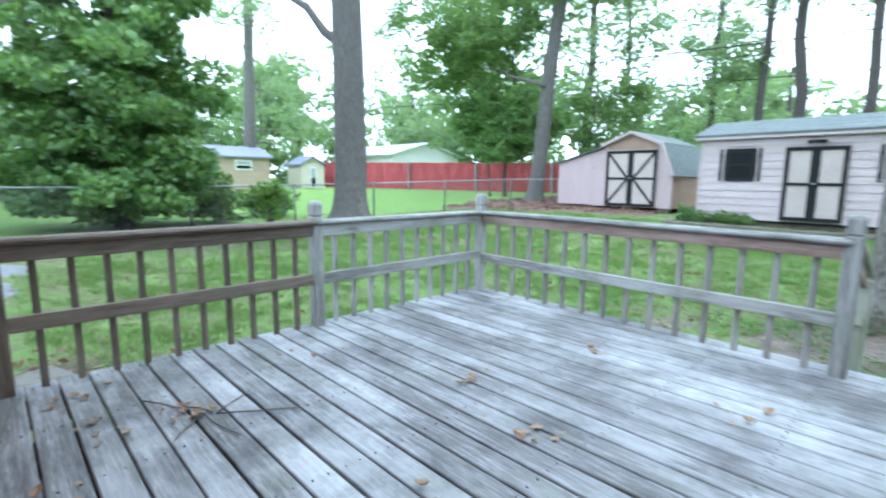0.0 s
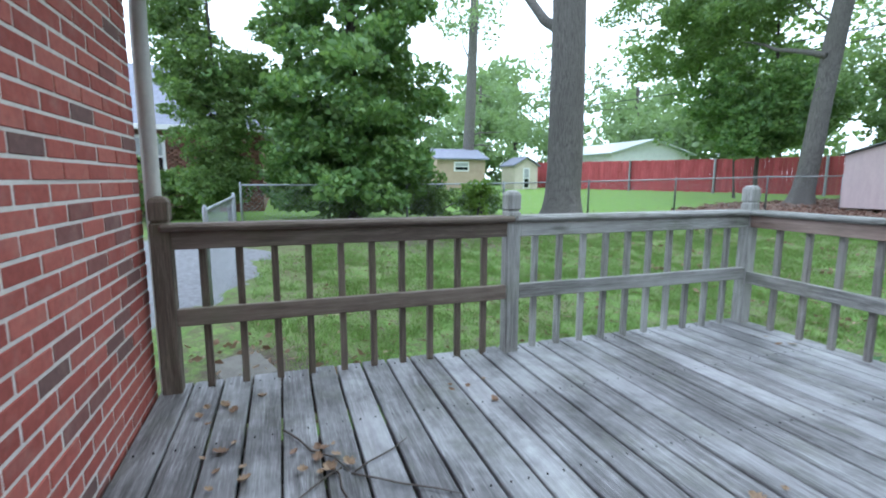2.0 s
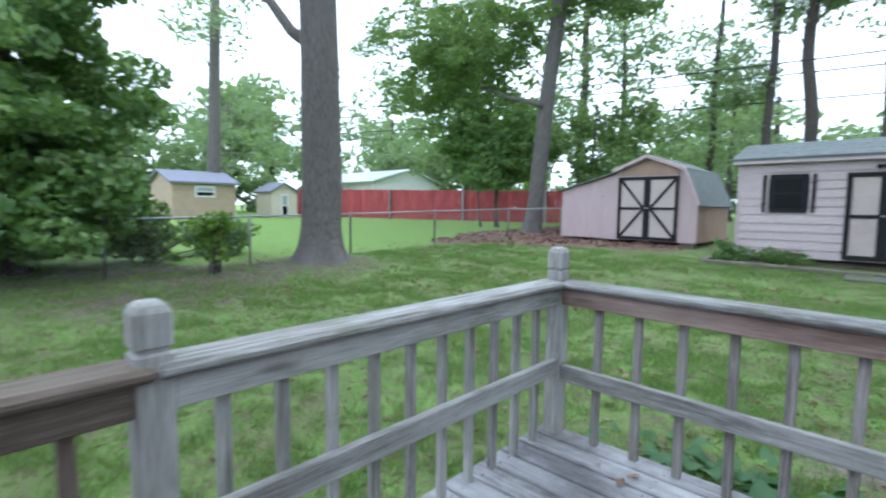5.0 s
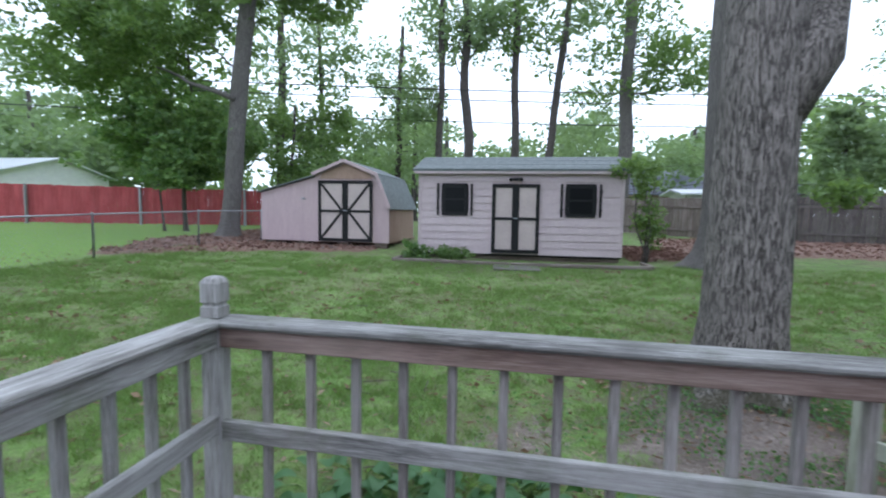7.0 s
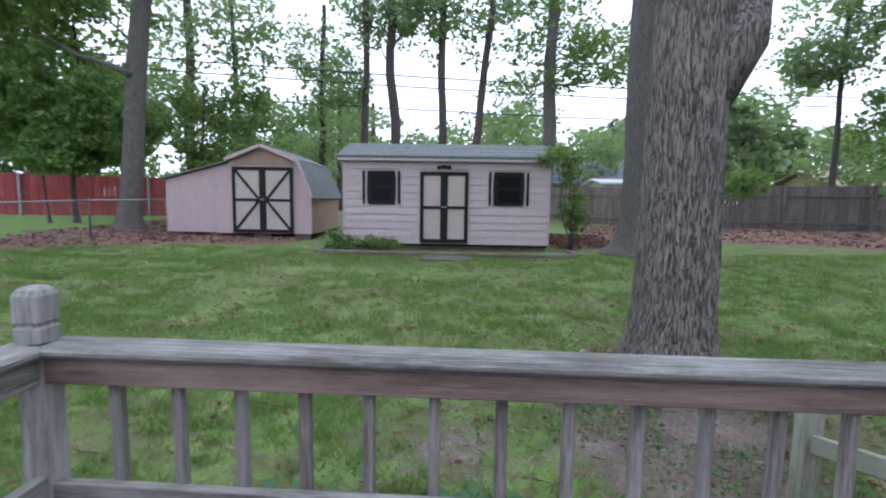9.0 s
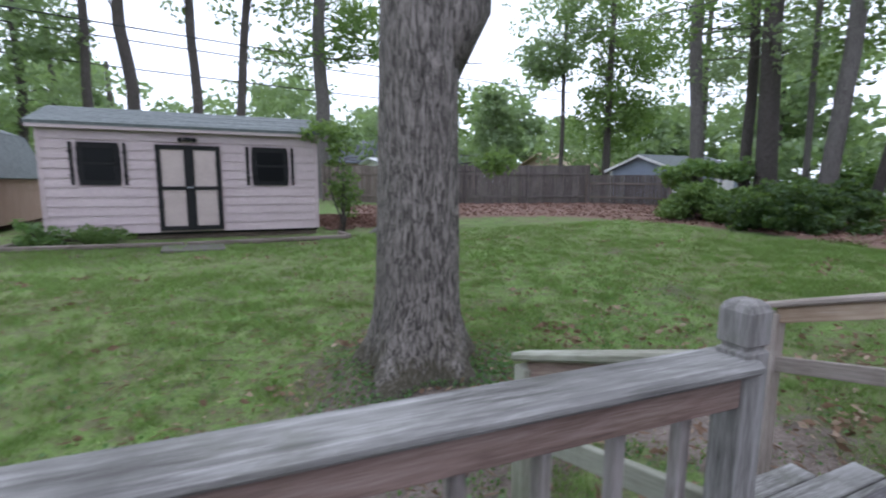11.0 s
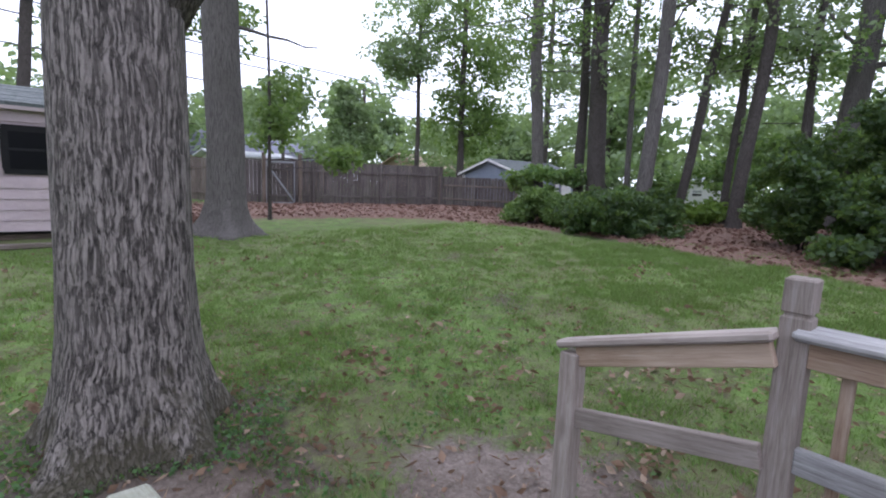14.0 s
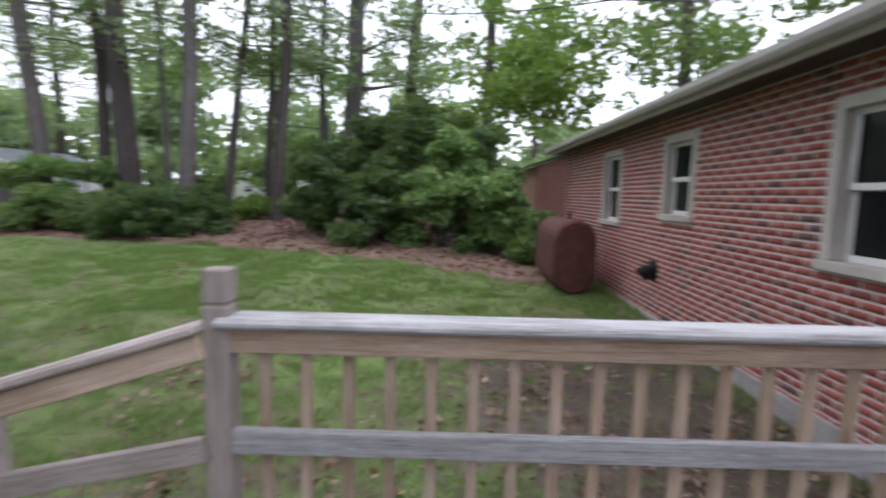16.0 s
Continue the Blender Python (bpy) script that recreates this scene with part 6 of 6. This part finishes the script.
# ---- by the house wall ----
def oil_tank():
    t = base_of("oil_tank", 11.4, 0.75, gf(11.4, 0.75), "rusty upright oval steel oil tank on legs", "tank")
    bm = bmesh.new()
    r, h, z0 = 0.34, 0.50, -0.10
    prof = []
    for k in range(13):
        a = math.pi * k / 12
        prof.append((r * math.cos(a), h / 2 + r * math.sin(a)))
    for k in range(13):
        a = math.pi + math.pi * k / 12
        prof.append((r * math.cos(a), -h / 2 + r * math.sin(a)))
    rings = []
    for x, s in ((10.72, 0.93), (10.76, 1.0), (10.80, 1.01), (12.2, 1.01), (12.24, 1.0), (12.28, 0.93)):
        rings.append([bm.verts.new((x, 0.75 + y * s, z0 + 0.45 + z * s)) for y, z in prof])
    n = len(prof)
    for a, b in zip(rings, rings[1:]):
        for k in range(n):
            bm.faces.new((a[k], a[(k + 1) % n], b[(k + 1) % n], b[k]))
    bm.faces.new(rings[0]), bm.faces.new(rings[-1][::-1])
    bmesh.ops.recalc_face_normals(bm, faces=bm.faces[:])
    part("tank_body", bm, RUST, t)
    for x in (10.95, 12.05):
        for y in (0.55, 0.95):
            tube("leg", [(x, y, gf(x, y) - 0.05), (x, y, 0.0)], [0.025, 0.025], RUST, t)
    tube("filler_pipe", [(11.2, 0.75, 0.88), (11.2, 0.75, 1.03), (11.2, 0.75, 1.08)], [0.03, 0.03, 0.045], RUST, t)
    t.location.y += STEP


oil_tank()
v = base_of("wall_vent", 9.6, 0.0, 0.36, "black dryer vent with a flared hood on the brick wall", "vent")
tube("flange", [(9.6, -0.01, 0.36), (9.6, 0.02, 0.36)], [0.14, 0.14], BLACKTRIM, v, sides=14)
tube("hood", [(9.6, 0.02, 0.36), (9.6, 0.10, 0.34), (9.6, 0.16, 0.28)], [0.08, 0.09, 0.10], BLACKTRIM, v, sides=12)
v.location.y += STEP
v = base_of("foundation_vent", 9.0, 0.0, -0.25, "dark metal foundation vent low in the brick wall", "vent")
box("vent_frame", 8.8, 9.2, -0.01, 0.015, -0.33, -0.17, BLACKTRIM, v)
for i in range(5):
    box("slat", 8.83, 9.17, 0.012, 0.024, -0.315 + i * 0.028, -0.30 + i * 0.028, STEEL, v)
v.location.y += STEP + 0.03


# ---- overhead lines ----
def cable(a, b, sag, r, label):
    a, b = Vector(a), Vector(b)
    pts = [a.lerp(b, i / 20) + Vector((0, 0, -sag * 4 * (i / 20) * (1 - i / 20))) for i in range(21)]
    tagged(tube("overhead_cable", pts, [r] * 21, CABLE, sides=6), label, "cable")


cable((12.5, -1.5, 5.2), (24.5, 6.0, 9.0), 0.3, 0.022, "black service cable running to the house")
cable((12.5, -1.5, 4.9), (17.0, 24.0, 8.6), 0.5, 0.018, "black overhead cable crossing the garden")
for i, (h, s) in enumerate(((7.4, 0.7), (7.0, 0.6), (5.9, 0.5))):
    cable((-42, 20 + i, h + 1.5), (26, 33 + i, h + 0.6), s, 0.03, "thin overhead power line behind the sheds")
p = tagged(tube("utility_pole", [(-36, 17, 0.3), (-36, 17, 9.0)], [0.14, 0.1], BARKDARK), "dark wooden utility pole in the distance", "pole")


# ---- litter and grass ----
def scatter_on_ground(name, n, region, size, mat, seed, label, category, flat=0.92, lift=0.012, weight=None, long=1.7):
    rng = np.random.RandomState(seed)
    x0, x1, y0, y1 = region
    x, y = rng.uniform(x0, x1, n), rng.uniform(y0, y1, n)
    keep = ~((x > -0.25) & (x < 5.1) & (y < 4.15) & (y > -0.5)) & ~((x > -0.2) & (y < 0.55))
    if weight is not None:
        keep &= rng.rand(n) < weight(x, y)
    x, y = x[keep], y[keep]
    c = np.stack([x, y, gz(x, y) + 0.24 * np.exp(-((x - 3.34) ** 2 + (y - 6.8) ** 2) / 0.8) + lift + rng.rand(len(x)) * 0.02], 1)
    ob = leaf_mesh(name, c, size * rng.uniform(0.5, 1.5, len(c)), rng, mat, None, flat=flat, long=long)
    return tagged(ob, label, category, kind="stuff")


def near_trees(x, y):
    return 0.12 + 0.8 * np.exp(-((x - 3.3) ** 2 + (y - 6.7) ** 2) / 3.5) + 0.3 * np.exp(-((x - 4.5) ** 2 + (y - 5.2) ** 2) / 3) + 0.7 * np.exp(-((x + 8.2) ** 2 + (y - 7.6) ** 2) / 7) + 0.8 * np.exp(-((x - 7) ** 2 + (y - 1.5) ** 2) / 6)


scatter_on_ground("fallen_leaves", 24000, (-11, 13, 0.2, 15), 0.028, DRYLEAF, 5, "scattered dry brown leaves on the lawn", "leaves", weight=near_trees)


scatter_on_ground("dry_straw", 15000, (-6, 11, 0.6, 11), 0.011, DRYLEAF, 15, "pale dry straw and bits of twig in the grass", "straw", flat=0.95, weight=lambda x, y: 0.25 + near_trees(x, y), long=8.0)


def leaf_drifts():
    """Dry leaves gathered in loose drifts on the grass."""
    rng = np.random.RandomState(77)
    spots = [(5.19, 7.38, 24), (6.17, 6.21, 16), (7.16, 5.57, 16), (5.93, 4.78, 30), (4.07, 6.21, 18), (-0.48, 8.55, 14), (-3.08, 10.0, 16), (2.2, 12.6, 12), (2.2, 6.9, 16), (6.6, 4.2, 20), (7.4, 6.6, 10)]
    spots += [(rng.uniform(-9, 12), rng.uniform(4.8, 14), rng.randint(5, 15)) for _ in range(70)]
    spots += [(rng.uniform(3.6, 8), rng.uniform(4.4, 8), rng.randint(5, 14)) for _ in range(34)]
    spots += [(rng.uniform(5.3, 9), rng.uniform(0.4, 4), rng.randint(6, 18)) for _ in range(45)]
    spots += [(rng.uniform(-2.2, -0.4), rng.uniform(-0.2, 1.2), 14) for _ in range(8)]
    pts = []
    for x, y, n in spots:
        k = rng.uniform(0.06, 0.16)
        pts.append(np.stack([x + rng.randn(n) * k * 1.6, y + rng.randn(n) * k], 1))
    p = np.concatenate(pts)
    c = np.stack([p[:, 0], p[:, 1], gz(p[:, 0], p[:, 1]) + 0.24 * np.exp(-((p[:, 0] - 3.34) ** 2 + (p[:, 1] - 6.8) ** 2) / 0.8) + 0.022 + rng.rand(len(p)) * 0.03], 1)
    tagged(leaf_mesh("leaf_drifts", c, 0.047 * rng.uniform(0.5, 1.4, len(c)), rng, DRYLEAF, None, flat=0.75), "curled brown oak leaves in loose drifts on the lawn", "leaves", kind="stuff")
    for i in range(26):
        x, y = rng.uniform(-3, 9), rng.uniform(4.9, 10)
        a, ln = rng.uniform(0, 6.28), rng.uniform(0.12, 0.4)
        pts = [Vector((x + math.cos(a) * ln * t + rng.uniform(-0.01, 0.01), y + math.sin(a) * ln * t + rng.uniform(-0.01, 0.01), gf(x, y) + 0.03)) for t in (0, 0.3, 0.65, 1)]
        tagged(tube("fallen_stick", pts, [0.006, 0.005, 0.004, 0.003], STICK, sides=5), "thin dead stick lying in the grass", "stick", "sticks on the lawn")


leaf_drifts()
for i, (px, py) in enumerate([b[1] for b in BEDS]):
    rng = np.random.RandomState(60 + i)
    n = 14000 if i == 0 else 3500
    k = rng.randint(len(px), size=n)
    x, y = px[k] + rng.uniform(-0.25, 0.25, n), py[k] + rng.uniform(-0.25, 0.25, n)
    c = np.stack([x, y, gz(x, y) + 0.05 + rng.rand(n) * 0.03], 1)
    tagged(leaf_mesh("mulch_chips", c, 0.06 * rng.uniform(0.5, 1.5, n), rng, CHIP, None, flat=0.85), "loose red-brown mulch chips and leaves", "mulch", kind="stuff")


def field(x, y, cell, seed):
    """Smooth random field between 0 and 1 with the given cell size."""
    g = np.random.RandomState(seed).rand(256, 256)
    u, v = x / cell, y / cell
    i, j = np.floor(u).astype(int), np.floor(v).astype(int)
    a, b = u - i, v - j
    a, b = a * a * (3 - 2 * a), b * b * (3 - 2 * b)
    w = lambda p, q: g[p % 256, q % 256]
    return (w(i, j) * (1 - a) + w(i + 1, j) * a) * (1 - b) + (w(i, j + 1) * (1 - a) + w(i + 1, j + 1) * a) * b


def grass(name, n, region, tall, seed, fade):
    rng = np.random.RandomState(seed)
    x0, x1, y0, y1 = region
    x, y = rng.uniform(x0, x1, n), rng.uniform(y0, y1, n)
    keep = ~((x > -0.2) & (x < 5.1) & (y < 4.1)) & ~((x > 3) & (x < 5) & (y < 5.0)) & (y > 0.25)
    bare = 1.3 * np.exp(-((x - 4.85) ** 2 + (y - 5.5) ** 2) / 0.2) + np.exp(-((x - 5.4) ** 2 + (y - 5.0) ** 2) / 0.25) + np.exp(-((x - 2.9) ** 2 + (y - 5.75) ** 2) / 0.5) + np.exp(-((x - 1.35) ** 2 + (y - 5.8) ** 2) / 0.2) + 0.75 * np.exp(-((x - 3.33) ** 2 + (y - 6.75) ** 2) / 1.1) + 0.8 * np.exp(-((x + 8.2) ** 2 + (y - 7.6) ** 2) / 2.2) + 0.9 * np.exp(-((x - 6.8) ** 2 + (y - 1.6) ** 2) / 2.4) + np.exp(-((x + 1.3) ** 2 + (y - 0.4) ** 2) / 0.35)
    patch = np.clip((field(x, y, 0.35, 1) * 0.35 + field(x, y, 0.12, 2) * 0.35 + field(x, y, 1.1, 4) * 0.3 - 0.38) * 4.5, 0.14, 1)
    keep &= rng.rand(n) < np.clip(1.0 - bare, 0.04, 1) * patch
    keep &= rng.rand(n) < fade(x, y)
    x, y = x[keep], y[keep]
    m = len(x)
    z = gz(x, y) - 0.012 + 0.24 * np.exp(-((x - 3.34) ** 2 + (y - 6.8) ** 2) / 0.8)
    a = rng.rand(m) * 2 * np.pi
    h = tall * rng.uniform(0.45, 1.3, m) * (0.6 + 0.9 * field(x, y, 0.3, 3))
    w = 0.0045 * rng.uniform(0.7, 1.5, m) * (1 + fade(x, y) * 0)
    lean = rng.randn(m, 2) * 0.5
    b = np.stack([x, y, z], 1)
    s = np.stack([np.cos(a) * w, np.sin(a) * w, 0 * w], 1)
    tip = b + np.stack([lean[:, 0] * h, lean[:, 1] * h, h], 1)
    v = np.stack([b - s, b + s, tip], 1).reshape(-1, 3)
    ob = from_arrays(name, v, np.arange(m * 3).reshape(-1, 3), BLADE)
    return tagged(ob, "short patchy green grass blades", "grass", kind="stuff")


grass("grass", 1150000, (-6, 11, 0.2, 12), 0.06, 7, lambda x, y: np.clip(1.25 - np.hypot(x - 2.5, y - 3.5) / 8.5, 0.05, 1))
grass("grass_far", 420000, (-9, 14, 6, 15), 0.075, 8, lambda x, y: np.clip(np.hypot(x - 2.5, y - 3.5) / 8 - 0.4, 0, 1))


grass("grass_side", 260000, (9, 15.5, 0.5, 10), 0.07, 12, lambda x, y: 0.8 + 0 * x)
grass("grass_left", 200000, (-9, -3, 1, 13), 0.07, 13, lambda x, y: 0.7 + 0 * x)


def weeds():
    """Small broad leaves of ground ivy and clover between the grass."""
    rng = np.random.RandomState(31)
    n = 5500
    x = np.concatenate([3.4 + rng.randn(n) * 0.75, rng.uniform(0, 8, n)])
    y = np.concatenate([6.3 + rng.randn(n) * 0.5, rng.uniform(4.6, 9, n)])
    keep = (field(x, y, 0.4, 11) > 0.5) & (y > 4.5) & (np.hypot(x - 3.36, y - 6.78) > 0.42) & (np.hypot(x - 4.85, y - 5.45) > 0.5)
    x, y = x[keep], y[keep]
    mound = 0.24 * np.exp(-((x - 3.34) ** 2 + (y - 6.8) ** 2) / 0.8)
    c = np.stack([x, y, gz(x, y) + mound + rng.uniform(0.01, 0.05, len(x))], 1)
    tagged(leaf_mesh("weeds", c, 0.022 * rng.uniform(0.5, 1.5, len(c)), rng, LEAFHOSTA, None, flat=0.7, long=1.3), "small round-leaved weeds in the thin grass", "weeds", kind="stuff")


weeds()


TANLEAF = mottled("curled_tan_leaf", (0.20, 0.13, 0.08), (0.36, 0.26, 0.17), 60, 0.8, 0.2)


def deck_litter():
    rng = np.random.RandomState(9)
    oak_leaf = []
    for v in range(3):
        bm = bmesh.new()
        rows = []
        for k in range(9):
            t = k / 8
            w = (0.004 + 0.02 * math.sin(math.pi * t) * (1.25 if k % 2 else 0.6)) * (1 + 0.15 * v)
            curl = 0.012 * (t - 0.5) ** 2 * 4 * (0.5 + v * 0.5)
            rows.append([bm.verts.new((t * 0.075 - 0.037, j * w, curl + abs(j) * w * (0.25 + 0.2 * v))) for j in (-1, 0, 1)])
        for a, b in zip(rows, rows[1:]):
            for j in (0, 1):
                bm.faces.new((a[j], a[j + 1], b[j + 1], b[j]))
        me = bpy.data.meshes.new("leaf")
        bm.to_mesh(me)
        bm.free()
        me.materials.append((TANLEAF, DRYLEAF, TANLEAF)[v])
        oak_leaf.append(me)
    spots = [(2.2, 1.9, 9), (1.6, 2.1, 5), (0.9, 0.75, 10), (0.8, 0.45, 7), (0.5, 1.5, 5), (0.4, 3.7, 3), (1.9, 3.1, 4), (2.8, 2.8, 5), (0.3, 0.4, 6), (1.3, 0.25, 5), (2.3, 1.2, 3)]
    for x, y, n in spots:
        pile = base_of("leaf_pile", x, y, 0.0, "small cluster of dry oak leaves on the deck boards", "leaves", "leaf clusters on the deck")
        for k in range(n):
            m = pose(x + rng.randn() * 0.09, y + rng.randn() * 0.07, 0.006 + rng.rand() * 0.006, rng.uniform(-12, 12), rng.uniform(-12, 12), rng.uniform(0, 360))
            link("leaf", oak_leaf[rng.randint(3)], None, pile, "", m @ Matrix.Scale(rng.uniform(0.4, 0.95), 4))
    q = random.Random(3)
    tw = base_of("fallen_twig", 0.95, 0.85, 0.0, "forked dead twig lying on the deck", "twig")
    for a, b in (((0.62, 0.62), (1.0, 0.86)), ((1.0, 0.86), (1.25, 1.2)), ((0.9, 0.8), (1.3, 0.86)), ((1.0, 0.86), (0.85, 1.12)), ((0.95, 0.83), (1.15, 0.62))):
        pts = [Vector((*a, 0.012)).lerp(Vector((*b, 0.012)), i / 4) + Vector((q.uniform(-0.015, 0.015), q.uniform(-0.015, 0.015), 0)) for i in range(5)]
        tube("twig", pts, [0.0045, 0.004, 0.004, 0.0035, 0.002], STICK, tw, sides=6)


deck_litter()


# ---- bricks of the house wall, last ----
def house_bricks():
    x_split = 1.62
    row, z = 0, -0.01
    made = 0
    shared = {}
    while z + COURSE < EAVE:
        a = HOUSE_X[0] - (BRICK_L / 2 if row % 2 else 0)
        while a < x_split:
            lo, hi = max(a, HOUSE_X[0]) + 0.0, min(a + BRICK_L, x_split)
            w = round(hi - lo - 0.011, 3)
            if w > 0.03 and made < 300:
                if w not in shared:
                    bm = brick_bm(w)
                    me = bpy.data.meshes.new("brick")
                    bm.to_mesh(me)
                    bm.free()
                    me.materials.append(BRICK)
                    shared[w] = me
                q = random.Random(row * 97 + int(a * 100))
                link("brick", shared[w], None, WALL, "", Matrix.Translation(((lo + hi) / 2, -0.025 + q.uniform(-0.002, 0.002), z + COURSE / 2)))
                made += 1
            a += BRICK_L
        z += COURSE
        row += 1
    brick_faces("brick_rest", WALL, 0.0, x_split, STEP_X, -0.01, EAVE)
    brick_faces("brick_base", WALL, 0.0, HOUSE_X[0], STEP_X, -0.01 - COURSE * 8, -0.01 + 0.001)
    brick_faces("brick_rest", WALL_EAST, STEP, STEP_X, HOUSE_X[1], -0.01 - COURSE * 8, EAVE, OPENINGS)


house_bricks()
